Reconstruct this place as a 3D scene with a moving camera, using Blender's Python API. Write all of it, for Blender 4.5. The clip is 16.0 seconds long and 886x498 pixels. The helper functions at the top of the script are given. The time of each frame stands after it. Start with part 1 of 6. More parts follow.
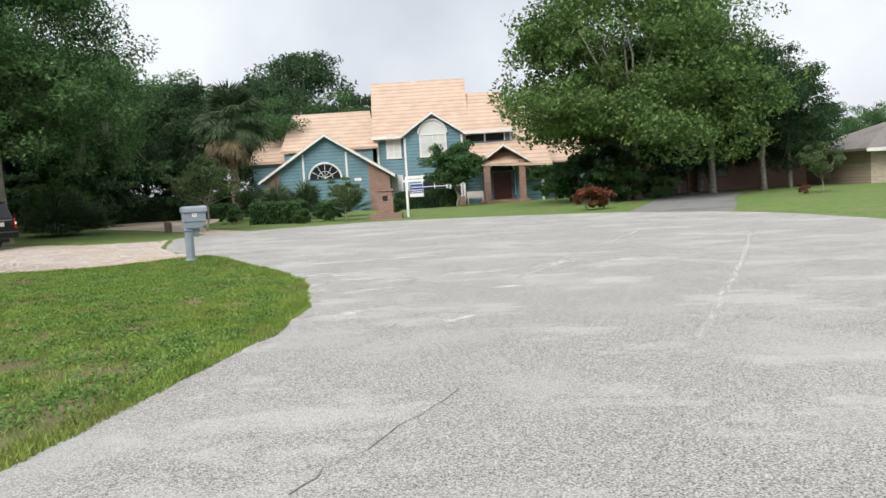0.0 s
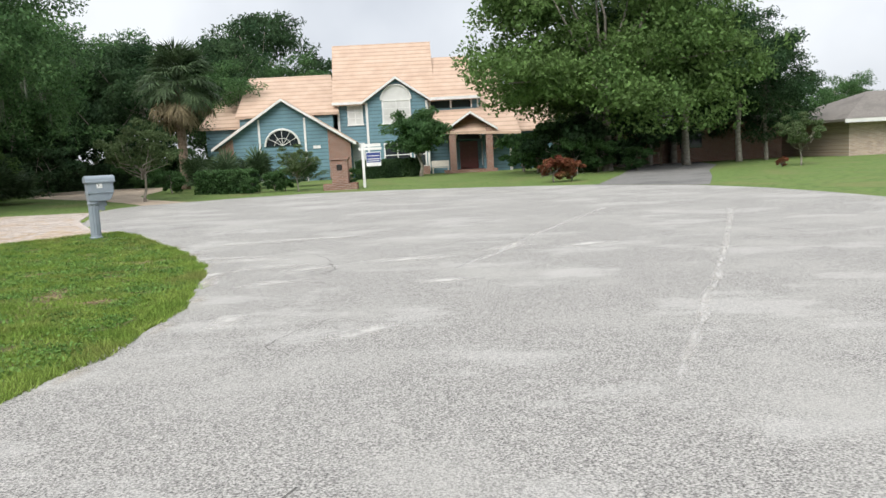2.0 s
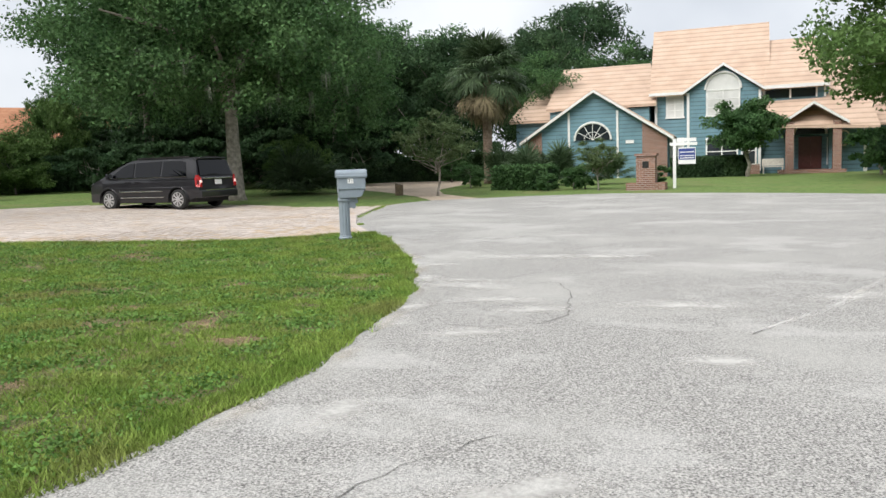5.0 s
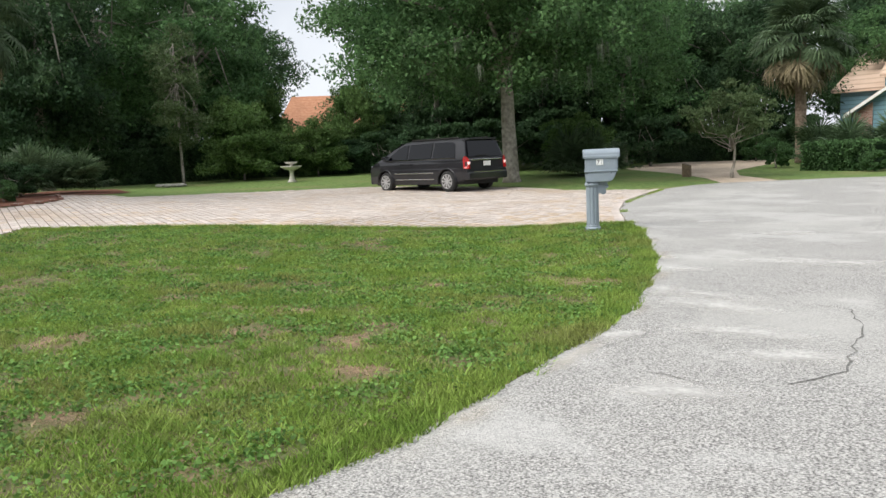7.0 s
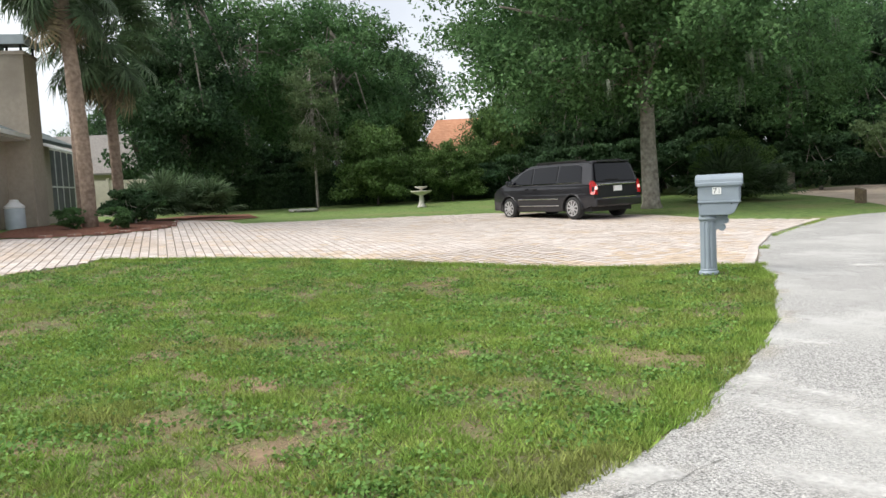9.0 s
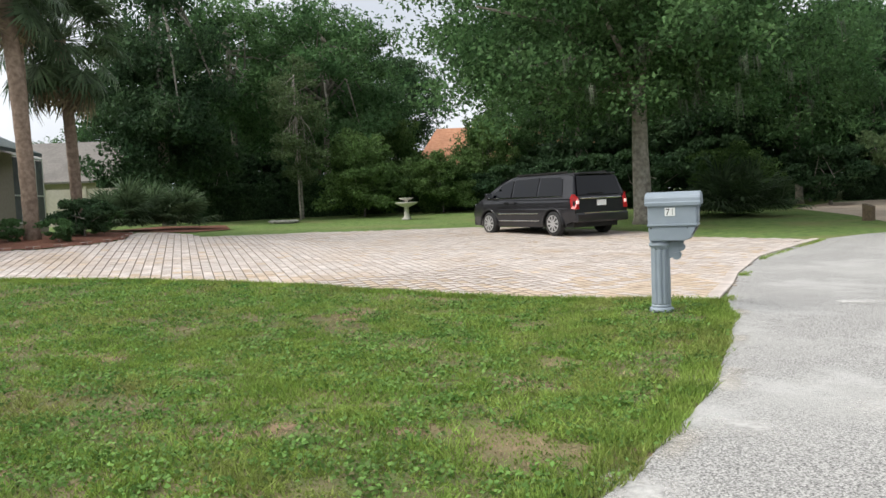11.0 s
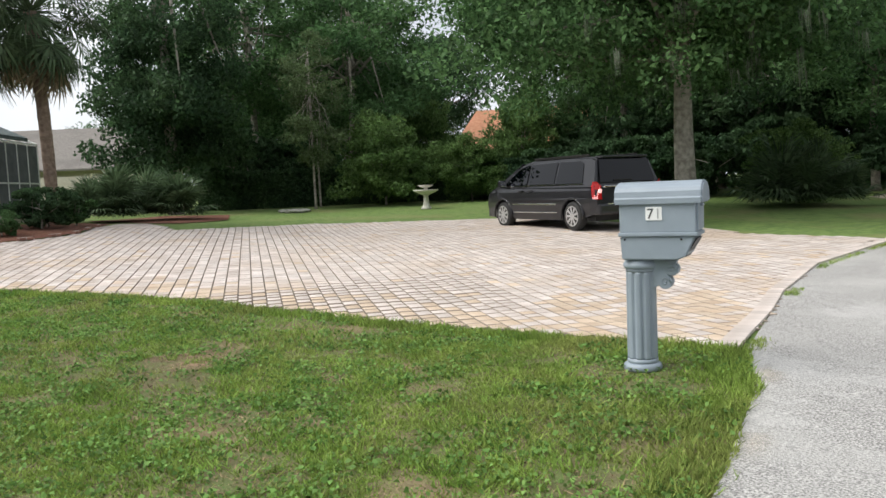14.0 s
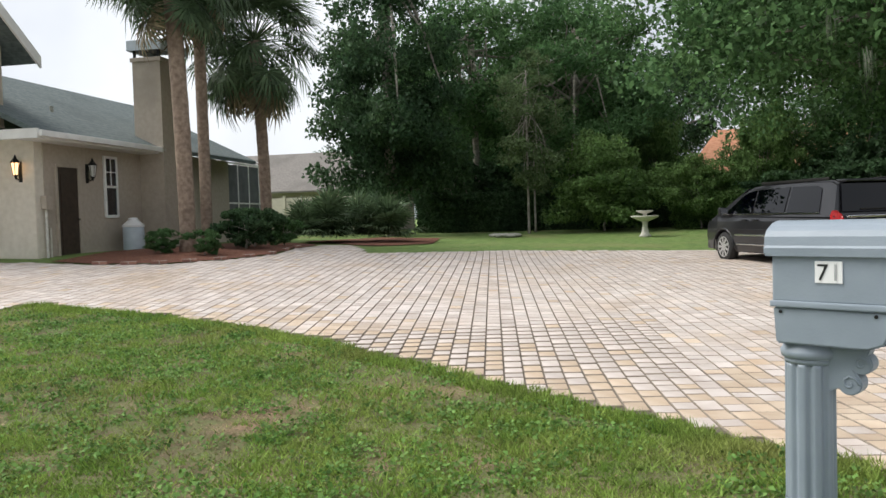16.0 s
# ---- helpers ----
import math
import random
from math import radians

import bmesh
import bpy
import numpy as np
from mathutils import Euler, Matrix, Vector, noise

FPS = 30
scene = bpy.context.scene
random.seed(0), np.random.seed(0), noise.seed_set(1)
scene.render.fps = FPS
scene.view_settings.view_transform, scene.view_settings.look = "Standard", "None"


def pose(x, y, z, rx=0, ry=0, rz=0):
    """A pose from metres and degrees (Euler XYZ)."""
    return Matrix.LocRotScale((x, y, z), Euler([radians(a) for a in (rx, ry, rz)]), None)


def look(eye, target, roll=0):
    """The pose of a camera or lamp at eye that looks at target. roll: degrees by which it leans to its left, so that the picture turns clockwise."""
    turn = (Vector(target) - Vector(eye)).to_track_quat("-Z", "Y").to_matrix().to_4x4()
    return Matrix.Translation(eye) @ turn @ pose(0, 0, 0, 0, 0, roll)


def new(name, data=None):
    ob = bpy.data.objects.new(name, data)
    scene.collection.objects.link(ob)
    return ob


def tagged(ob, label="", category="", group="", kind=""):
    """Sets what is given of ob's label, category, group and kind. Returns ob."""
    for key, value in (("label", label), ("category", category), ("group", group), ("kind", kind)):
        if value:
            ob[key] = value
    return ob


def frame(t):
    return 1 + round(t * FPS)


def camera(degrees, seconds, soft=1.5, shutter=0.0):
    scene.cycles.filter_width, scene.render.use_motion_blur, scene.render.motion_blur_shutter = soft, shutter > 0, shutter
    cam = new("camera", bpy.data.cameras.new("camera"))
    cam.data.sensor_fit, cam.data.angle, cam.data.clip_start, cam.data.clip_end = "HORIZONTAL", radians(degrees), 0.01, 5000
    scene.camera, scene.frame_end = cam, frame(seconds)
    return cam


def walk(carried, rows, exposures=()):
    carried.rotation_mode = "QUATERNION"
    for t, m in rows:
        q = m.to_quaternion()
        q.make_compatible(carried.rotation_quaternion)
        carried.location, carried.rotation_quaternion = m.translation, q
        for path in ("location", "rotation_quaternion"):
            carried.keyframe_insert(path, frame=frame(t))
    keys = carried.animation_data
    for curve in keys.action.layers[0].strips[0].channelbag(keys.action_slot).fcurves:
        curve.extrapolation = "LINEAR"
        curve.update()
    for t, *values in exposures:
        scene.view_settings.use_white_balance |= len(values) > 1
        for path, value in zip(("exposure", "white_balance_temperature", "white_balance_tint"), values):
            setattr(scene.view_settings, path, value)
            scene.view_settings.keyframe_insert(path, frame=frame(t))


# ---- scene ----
cam = camera(58.1, 16.0)
PATH = [
    (0, (0.079, 0.539, 1.49), (0.066, 2.534, 1.341), -3.5),
    (0.5, (0.217, 1.111, 1.491), (0.089, 3.099, 1.312), -3.4),
    (1, (0.374, 1.728, 1.475), (0.241, 3.713, 1.268), -3.4),
    (1.5, (0.552, 2.22, 1.462), (0.441, 4.204, 1.237), -2.4),
    (2, (0.715, 2.811, 1.472), (0.766, 4.798, 1.242), -3.0),
    (2.5, (0.916, 3.347, 1.457), (0.984, 5.332, 1.218), -2.1),
    (3, (0.998, 3.972, 1.455), (0.984, 5.956, 1.201), -3.1),
    (3.5, (1.096, 4.496, 1.454), (0.802, 6.46, 1.211), -2.9),
    (4, (1.106, 5.076, 1.46), (0.603, 7.0, 1.244), -2.9),
    (4.2, (1.116, 5.322, 1.47), (0.563, 7.232, 1.254), -2.7),
    (6.3, (1.173, 7.685, 1.443), (0.136, 9.383, 1.24), -2.0),
    (6.5, (1.183, 7.874, 1.437), (0.076, 9.526, 1.224), -2.2),
    (7, (0.965, 8.542, 1.428), (-0.387, 9.998, 1.201), -2.7),
    (7.5, (0.817, 9.128, 1.423), (-0.621, 10.5, 1.199), -3.8),
    (8, (0.598, 9.767, 1.416), (-0.941, 11.024, 1.194), -3.5),
    (8.5, (0.49, 10.355, 1.451), (-1.079, 11.581, 1.261), -3.8),
    (9, (0.392, 10.901, 1.457), (-1.231, 12.059, 1.304), -2.9),
    (9.5, (0.266, 11.485, 1.478), (-1.36, 12.643, 1.356), -2.6),
    (9.7, (0.217, 11.694, 1.447), (-1.406, 12.857, 1.327), -2.2),
    (11.8, (-0.605, 13.836, 1.513), (-2.291, 14.901, 1.369), -2.1),
    (12, (-0.707, 14.067, 1.5), (-2.407, 15.11, 1.352), -1.8),
    (12.5, (-1.023, 14.543, 1.493), (-2.75, 15.541, 1.351), -1.8),
    (13, (-1.365, 15.072, 1.478), (-3.091, 16.075, 1.357), -2.3),
    (13.5, (-1.699, 15.503, 1.482), (-3.428, 16.499, 1.338), -2.3),
    (14, (-2.023, 15.979, 1.485), (-3.754, 16.97, 1.328), -2.5),
    (14.5, (-2.296, 16.456, 1.504), (-4.067, 17.371, 1.349), -1.5),
    (15, (-2.606, 16.914, 1.512), (-4.406, 17.778, 1.39), -1.8),
    (15.5, (-2.856, 17.331, 1.504), (-4.742, 17.987, 1.393), -1.4),
    (16, (-3.127, 17.639, 1.511), (-5.078, 18.076, 1.432), -1.6),
]
walk(cam, [(t, look(eye, target, roll)) for t, eye, target, roll in PATH],
     exposures=[(0, 0.30), (4, 0.34), (6.5, 0.36), (7.5, 0.55), (8.7, 0.66), (9.6, 0.5), (12, 0.42), (14, 0.40), (16, 0.36)])

# ---- world, sun, exposure ----
world = bpy.data.worlds.new("sky")
scene.world = world
world.use_nodes = True
wn, wl = world.node_tree.nodes, world.node_tree.links
wn.clear()
w_out = wn.new("ShaderNodeOutputWorld")
w_bg = wn.new("ShaderNodeBackground")
w_sky = wn.new("ShaderNodeTexSky")
w_sky.sky_type = "NISHITA"
w_sky.sun_disc = False
w_sky.sun_elevation, w_sky.sun_rotation = radians(48), radians(200)
w_sky.air_density, w_sky.dust_density = 1.0, 4.0
w_hsv = wn.new("ShaderNodeHueSaturation")
w_hsv.inputs["Saturation"].default_value = 0.22
w_tc = wn.new("ShaderNodeTexCoord")
w_noise = wn.new("ShaderNodeTexNoise")
w_noise.inputs["Scale"].default_value = 2.6
w_noise.inputs["Detail"].default_value = 5
w_ramp = wn.new("ShaderNodeValToRGB")
w_ramp.color_ramp.elements[0].position, w_ramp.color_ramp.elements[0].color = 0.35, (3.7, 4.0, 4.5, 1)
w_ramp.color_ramp.elements[1].position, w_ramp.color_ramp.elements[1].color = 0.66, (5.9, 6.15, 6.5, 1)
w_mix = wn.new("ShaderNodeMixRGB")
w_mix.inputs["Fac"].default_value = 0.75
wl.new(w_sky.outputs[0], w_hsv.inputs["Color"])
wl.new(w_tc.outputs["Generated"], w_noise.inputs["Vector"])
wl.new(w_noise.outputs["Fac"], w_ramp.inputs["Fac"])
wl.new(w_hsv.outputs[0], w_mix.inputs[1])
wl.new(w_ramp.outputs[0], w_mix.inputs[2])
wl.new(w_mix.outputs[0], w_bg.inputs["Color"])
w_bg.inputs["Strength"].default_value = 0.145
wl.new(w_bg.outputs[0], w_out.inputs["Surface"])
sun_data = bpy.data.lights.new("sun", "SUN")
sun_data.energy, sun_data.angle, sun_data.color = 2.6, radians(40), (1.0, 0.97, 0.92)
sun = new("sun", sun_data)
sun.matrix_world = look((0, 0, 40), (0 + 9, 0 + 20, 40 - 24))


# ---- materials ----
def mat(name, c1, c2, scale=8.0, rough=0.7, bump=0.15, bscale=None, metal=0.0, island=0.0, rand=0.0, c3=None, big=0.6, spec=0.5, detail=6.0):
    """Two colours mixed by noise at two scales, with bump."""
    m = bpy.data.materials.new(name)
    m.use_nodes = True
    n, l = m.node_tree.nodes, m.node_tree.links
    b = n["Principled BSDF"]
    b.inputs["Roughness"].default_value, b.inputs["Metallic"].default_value = rough, metal
    b.inputs["Specular IOR Level"].default_value = spec
    tc = n.new("ShaderNodeTexCoord")
    fine, coarse = n.new("ShaderNodeTexNoise"), n.new("ShaderNodeTexNoise")
    fine.inputs["Scale"].default_value, fine.inputs["Detail"].default_value = scale, detail
    coarse.inputs["Scale"].default_value = big
    coarse.inputs["Detail"].default_value = 4
    for t in (fine, coarse):
        l.new(tc.outputs["Object"], t.inputs["Vector"])
    r = n.new("ShaderNodeValToRGB")
    r.color_ramp.elements[0].position, r.color_ramp.elements[0].color = 0.32, (*c1, 1)
    r.color_ramp.elements[1].position, r.color_ramp.elements[1].color = 0.68, (*c2, 1)
    l.new(fine.outputs["Fac"], r.inputs["Fac"])
    mix = n.new("ShaderNodeMixRGB")
    mix.inputs[2].default_value = (*(c3 or [0.75 * a for a in c1]), 1)
    rr = n.new("ShaderNodeValToRGB")
    rr.color_ramp.elements[0].position, rr.color_ramp.elements[0].color = 0.5, (0, 0, 0, 1)
    rr.color_ramp.elements[1].position, rr.color_ramp.elements[1].color = 0.72, (0.8, 0.8, 0.8, 1)
    l.new(coarse.outputs["Fac"], rr.inputs["Fac"])
    l.new(rr.outputs[0], mix.inputs["Fac"])
    l.new(r.outputs[0], mix.inputs[1])
    col = mix.outputs[0]
    if island or rand:
        src = n.new("ShaderNodeNewGeometry") if island else n.new("ShaderNodeObjectInfo")
        hs = n.new("ShaderNodeHueSaturation")
        mr = n.new("ShaderNodeMapRange")
        k = island or rand
        mr.inputs["To Min"].default_value, mr.inputs["To Max"].default_value = 1 - k, 1 + k
        l.new(src.outputs["Random Per Island" if island else "Random"], mr.inputs["Value"])
        l.new(mr.outputs[0], hs.inputs["Value"])
        l.new(col, hs.inputs["Color"])
        col = hs.outputs[0]
    l.new(col, b.inputs["Base Color"])
    if bump:
        bt = n.new("ShaderNodeTexNoise")
        bt.inputs["Scale"].default_value, bt.inputs["Detail"].default_value = bscale or scale * 3, 5
        l.new(tc.outputs["Object"], bt.inputs["Vector"])
        bp = n.new("ShaderNodeBump")
        bp.inputs["Strength"].default_value, bp.inputs["Distance"].default_value = bump, 0.02
        l.new(bt.outputs["Fac"], bp.inputs["Height"])
        l.new(bp.outputs[0], b.inputs["Normal"])
    return m


def courses(m, axis, period, depth=0.02, dark=0.6, wide=0.2):
    """Adds horizontal lap courses of the given period to a material: relief and a darker lower edge that fades upward.
    """
    n, l = m.node_tree.nodes, m.node_tree.links
    b = n["Principled BSDF"]
    tc, sep = n.new("ShaderNodeTexCoord"), n.new("ShaderNodeSeparateXYZ")
    l.new(tc.outputs["Object"], sep.inputs[0])
    d = n.new("ShaderNodeMath")
    d.operation, d.inputs[1].default_value = "DIVIDE", period
    f = n.new("ShaderNodeMath")
    f.operation = "FRACT"
    l.new(sep.outputs[axis], d.inputs[0])
    l.new(d.outputs[0], f.inputs[0])
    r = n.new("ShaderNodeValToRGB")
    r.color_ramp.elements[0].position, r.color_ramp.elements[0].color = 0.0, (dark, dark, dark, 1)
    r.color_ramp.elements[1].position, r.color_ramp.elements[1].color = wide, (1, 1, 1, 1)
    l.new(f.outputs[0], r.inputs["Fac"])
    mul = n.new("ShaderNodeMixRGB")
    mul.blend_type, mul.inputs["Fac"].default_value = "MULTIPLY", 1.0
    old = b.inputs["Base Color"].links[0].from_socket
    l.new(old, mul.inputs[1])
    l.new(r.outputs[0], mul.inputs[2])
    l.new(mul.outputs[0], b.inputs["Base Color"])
    bp = n.new("ShaderNodeBump")
    bp.inputs["Strength"].default_value, bp.inputs["Distance"].default_value = 0.8, depth
    bp.invert = True
    l.new(f.outputs[0], bp.inputs["Height"])
    l.new(bp.outputs[0], b.inputs["Normal"])
    return m


def brickwork(name, c1, c2, joint, sc=1.0, vertical_axis_yz=False):
    m = mat(name, c1, c2, 9, 0.9, 0.2)
    n, l = m.node_tree.nodes, m.node_tree.links
    b = n["Principled BSDF"]
    tc = n.new("ShaderNodeTexCoord")
    mp = n.new("ShaderNodeMapping")
    mp.inputs["Rotation"].default_value = (radians(90), 0, radians(90) if vertical_axis_yz else 0)
    bk = n.new("ShaderNodeTexBrick")
    bk.inputs["Scale"].default_value = sc
    bk.inputs["Brick Width"].default_value, bk.inputs["Row Height"].default_value, bk.inputs["Mortar Size"].default_value = 0.22, 0.075, 0.008
    bk.inputs["Mortar"].default_value = (*joint, 1)
    bk.inputs["Color2"].default_value = (*[0.7 * a for a in c1], 1)
    old = b.inputs["Base Color"].links[0].from_socket
    l.new(old, bk.inputs["Color1"])
    l.new(tc.outputs["Object"], mp.inputs["Vector"])
    l.new(mp.outputs[0], bk.inputs["Vector"])
    l.new(bk.outputs["Color"], b.inputs["Base Color"])
    return m


def glass(name, tint=(0.02, 0.025, 0.03), rough=0.05):
    m = bpy.data.materials.new(name)
    m.use_nodes = True
    b = m.node_tree.nodes["Principled BSDF"]
    b.inputs["Base Color"].default_value = (*tint, 1)
    b.inputs["Roughness"].default_value = rough
    b.inputs["IOR"].default_value = 1.5
    return m



def leafy(m, share=0.4):
    """Lets light through thin leaves: part of the shading becomes translucent."""
    n, l = m.node_tree.nodes, m.node_tree.links
    b, out = n["Principled BSDF"], n["Material Output"]
    tr, mx = n.new("ShaderNodeBsdfTranslucent"), n.new("ShaderNodeMixShader")
    l.new(b.inputs["Base Color"].links[0].from_socket, tr.inputs["Color"])
    mx.inputs["Fac"].default_value = share
    l.new(b.outputs[0], mx.inputs[1])
    l.new(tr.outputs[0], mx.inputs[2])
    b.inputs["Specular IOR Level"].default_value = 0.18
    l.new(mx.outputs[0], out.inputs["Surface"])
    return m


M_ROAD = mat("asphalt_pale", (0.085, 0.083, 0.079), (0.61, 0.592, 0.562), 80, 0.92, 0.6, 95, c3=(0.46, 0.45, 0.425), big=0.45, detail=4)


def worn(m, pale):
    """Wide ragged pale patches, worn into a surface, with its grain kept."""
    n, l = m.node_tree.nodes, m.node_tree.links
    b = n["Principled BSDF"]
    tc, mp, ns, rp_ = n.new("ShaderNodeTexCoord"), n.new("ShaderNodeMapping"), n.new("ShaderNodeTexNoise"), n.new("ShaderNodeValToRGB")
    mp.inputs["Scale"].default_value, mp.inputs["Rotation"].default_value = (0.5, 0.75, 1.0), (0, 0, radians(18))
    ns.inputs["Scale"].default_value, ns.inputs["Detail"].default_value, ns.inputs["Roughness"].default_value = 0.9, 9, 0.68
    rp_.color_ramp.elements[0].position, rp_.color_ramp.elements[0].color = 0.53, (0, 0, 0, 1)
    rp_.color_ramp.elements[1].position, rp_.color_ramp.elements[1].color = 0.60, (0.42, 0.42, 0.42, 1)
    mx = n.new("ShaderNodeMixRGB")
    mx.inputs[2].default_value = (*pale, 1)
    l.new(tc.outputs["Object"], mp.inputs["Vector"])
    l.new(mp.outputs[0], ns.inputs["Vector"])
    l.new(ns.outputs["Fac"], rp_.inputs["Fac"])
    l.new(rp_.outputs[0], mx.inputs["Fac"])
    l.new(b.inputs["Base Color"].links[0].from_socket, mx.inputs[1])
    l.new(mx.outputs[0], b.inputs["Base Color"])
    return m


worn(M_ROAD, (0.56, 0.55, 0.53))
M_ASPH = mat("asphalt_dark", (0.16, 0.16, 0.155), (0.26, 0.25, 0.24), 30, 0.92, 0.3)
M_GRASS = mat("lawn", (0.085, 0.15, 0.03), (0.17, 0.25, 0.06), 5, 0.95, 0.9, 60, c3=(0.20, 0.20, 0.075), big=0.5)
M_TURF = mat("worn_turf", (0.13, 0.10, 0.052), (0.11, 0.15, 0.04), 7, 0.95, 0.9, 50, c3=(0.29, 0.20, 0.12), big=1.1)
M_CLOVER = leafy(mat("clover_leaf", (0.12, 0.24, 0.055), (0.19, 0.32, 0.085), 1.5, 0.6, 0, island=0.45), 0.3)
M_BLADE = leafy(mat("grass_blade", (0.16, 0.265, 0.048), (0.29, 0.385, 0.09), 1.6, 0.7, 0, island=0.5, c3=(0.28, 0.27, 0.10), big=0.6), 0.35)
M_TANDRIVE = mat("tan_concrete", (0.46, 0.36, 0.27), (0.58, 0.48, 0.37), 6, 0.9, 0.25)
M_BED = mat("paver_bedding", (0.11, 0.09, 0.07), (0.17, 0.14, 0.11), 20, 0.95, 0.3)
M_PAVER = mat("paver", (0.46, 0.39, 0.345), (0.62, 0.56, 0.52), 3.0, 0.85, 0.25, 40, rand=0.13, c3=(0.46, 0.355, 0.265), big=0.5)
M_PAVER_J = mat("paver_rest", (0.46, 0.39, 0.345), (0.62, 0.56, 0.52), 3.0, 0.85, 0.25, 40, island=0.13, c3=(0.46, 0.355, 0.265), big=0.5)
M_OCHRE = mat("ochre_paver", (0.45, 0.335, 0.235), (0.58, 0.475, 0.365), 3.0, 0.85, 0.25, 40, rand=0.12, c3=(0.50, 0.40, 0.32), big=0.9)
M_OCHRE_J = mat("ochre_paver_rest", (0.45, 0.335, 0.235), (0.58, 0.475, 0.365), 3.0, 0.85, 0.25, 40, island=0.12, c3=(0.50, 0.40, 0.32), big=0.9)
M_JOINT = mat("dirty_paver_edge", (0.23, 0.185, 0.145), (0.34, 0.285, 0.225), 14, 0.95, 0.2)
M_MULCH = mat("red_mulch", (0.10, 0.035, 0.02), (0.22, 0.09, 0.05), 18, 0.95, 0.9)
M_BARK = mat("bark", (0.17, 0.15, 0.125), (0.38, 0.35, 0.30), 7, 0.95, 0.9, 22)
M_PALMBARK = mat("palm_bark", (0.17, 0.12, 0.09), (0.33, 0.25, 0.19), 9, 0.95, 0.8, 14)
M_LEAF = leafy(mat("oak_leaf", (0.060, 0.135, 0.050), (0.125, 0.225, 0.085), 0.5, 0.6, 0, island=0.5))
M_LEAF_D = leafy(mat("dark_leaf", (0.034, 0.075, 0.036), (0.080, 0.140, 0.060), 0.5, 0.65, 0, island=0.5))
M_LEAF_B = leafy(mat("bright_leaf", (0.092, 0.170, 0.052), (0.170, 0.265, 0.084), 0.6, 0.6, 0, island=0.45))
M_LEAF_G = leafy(mat("grey_green_leaf", (0.10, 0.15, 0.065), (0.16, 0.22, 0.10), 0.6, 0.65, 0, island=0.4))
M_LEAF_R = leafy(mat("red_leaf", (0.17, 0.05, 0.035), (0.26, 0.12, 0.06), 0.9, 0.6, 0, island=0.5, c3=(0.10, 0.14, 0.045), big=1.2), 0.3)
M_PALM = leafy(mat("palm_frond", (0.065, 0.11, 0.055), (0.13, 0.185, 0.095), 0.7, 0.5, 0, island=0.45), 0.3)
M_PALM_DRY = mat("dry_frond", (0.16, 0.125, 0.07), (0.26, 0.21, 0.12), 0.8, 0.8, 0, island=0.4)
M_MOSS = mat("hanging_moss", (0.10, 0.12, 0.085), (0.17, 0.19, 0.14), 2, 0.9, 0, island=0.3)
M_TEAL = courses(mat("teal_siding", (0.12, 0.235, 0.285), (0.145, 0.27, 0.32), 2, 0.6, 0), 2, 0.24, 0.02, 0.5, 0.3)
M_WHITE = mat("white_trim", (0.72, 0.72, 0.70), (0.82, 0.82, 0.80), 4, 0.5, 0.05)
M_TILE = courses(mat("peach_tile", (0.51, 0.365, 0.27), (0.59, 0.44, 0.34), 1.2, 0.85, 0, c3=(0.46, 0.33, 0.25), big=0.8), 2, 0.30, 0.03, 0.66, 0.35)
M_BRICK = brickwork("red_brown_brick", (0.24, 0.115, 0.085), (0.33, 0.17, 0.12), (0.40, 0.35, 0.31))
M_TANBRICK = brickwork("tan_brick", (0.42, 0.31, 0.24), (0.52, 0.40, 0.32), (0.55, 0.50, 0.45))
M_GLASS = glass("window_glass")
M_BLIND = mat("white_blind", (0.62, 0.62, 0.60), (0.70, 0.70, 0.68), 3, 0.6, 0)
M_DARKWOOD = mat("red_brown_door", (0.085, 0.02, 0.018), (0.12, 0.035, 0.03), 6, 0.4, 0.1)
M_STUCCO = mat("taupe_stucco", (0.40, 0.345, 0.28), (0.46, 0.40, 0.33), 10, 0.9, 0.35, 60)
M_CREAM = mat("cream_paint", (0.66, 0.60, 0.50), (0.74, 0.68, 0.58), 8, 0.8, 0.2)
M_SHINGLE = courses(mat("green_grey_shingle", (0.075, 0.10, 0.10), (0.14, 0.17, 0.165), 9, 0.9, 0), 2, 0.09, 0.01, 0.7)
M_GREYSHINGLE = mat("grey_shingle", (0.17, 0.155, 0.14), (0.24, 0.22, 0.20), 9, 0.9, 0.3)
M_ORANGE = courses(mat("orange_shingle", (0.42, 0.19, 0.10), (0.52, 0.26, 0.15), 5, 0.85, 0), 2, 0.2, 0.01, 0.85)
M_SCREEN = mat("dark_screen", (0.10, 0.105, 0.115), (0.16, 0.165, 0.18), 3, 0.6, 0)
M_DARK = mat("black_metal", (0.02, 0.02, 0.02), (0.04, 0.038, 0.035), 20, 0.5, 0.1, metal=0.6)
M_BOX = mat("grey_blue_plastic", (0.24, 0.285, 0.33), (0.275, 0.32, 0.365), 5, 0.42, 0.06, 90, c3=(0.22, 0.26, 0.30), big=3)
M_PLATE = mat("white_plate", (0.78, 0.78, 0.77), (0.84, 0.84, 0.83), 5, 0.4, 0)
M_INK = mat("black_ink", (0.012, 0.012, 0.014), (0.02, 0.02, 0.022), 5, 0.5, 0)
M_INKFADE = mat("faded_ink", (0.30, 0.31, 0.32), (0.46, 0.46, 0.46), 60, 0.5, 0)
M_PAINT = mat("charcoal_car_paint", (0.012, 0.012, 0.015), (0.017, 0.017, 0.020), 3, 0.45, 0, spec=0.2)
M_PAINT.node_tree.nodes["Principled BSDF"].inputs["Coat Weight"].default_value = 0.8
M_PAINT.node_tree.nodes["Principled BSDF"].inputs["Coat Roughness"].default_value = 0.04
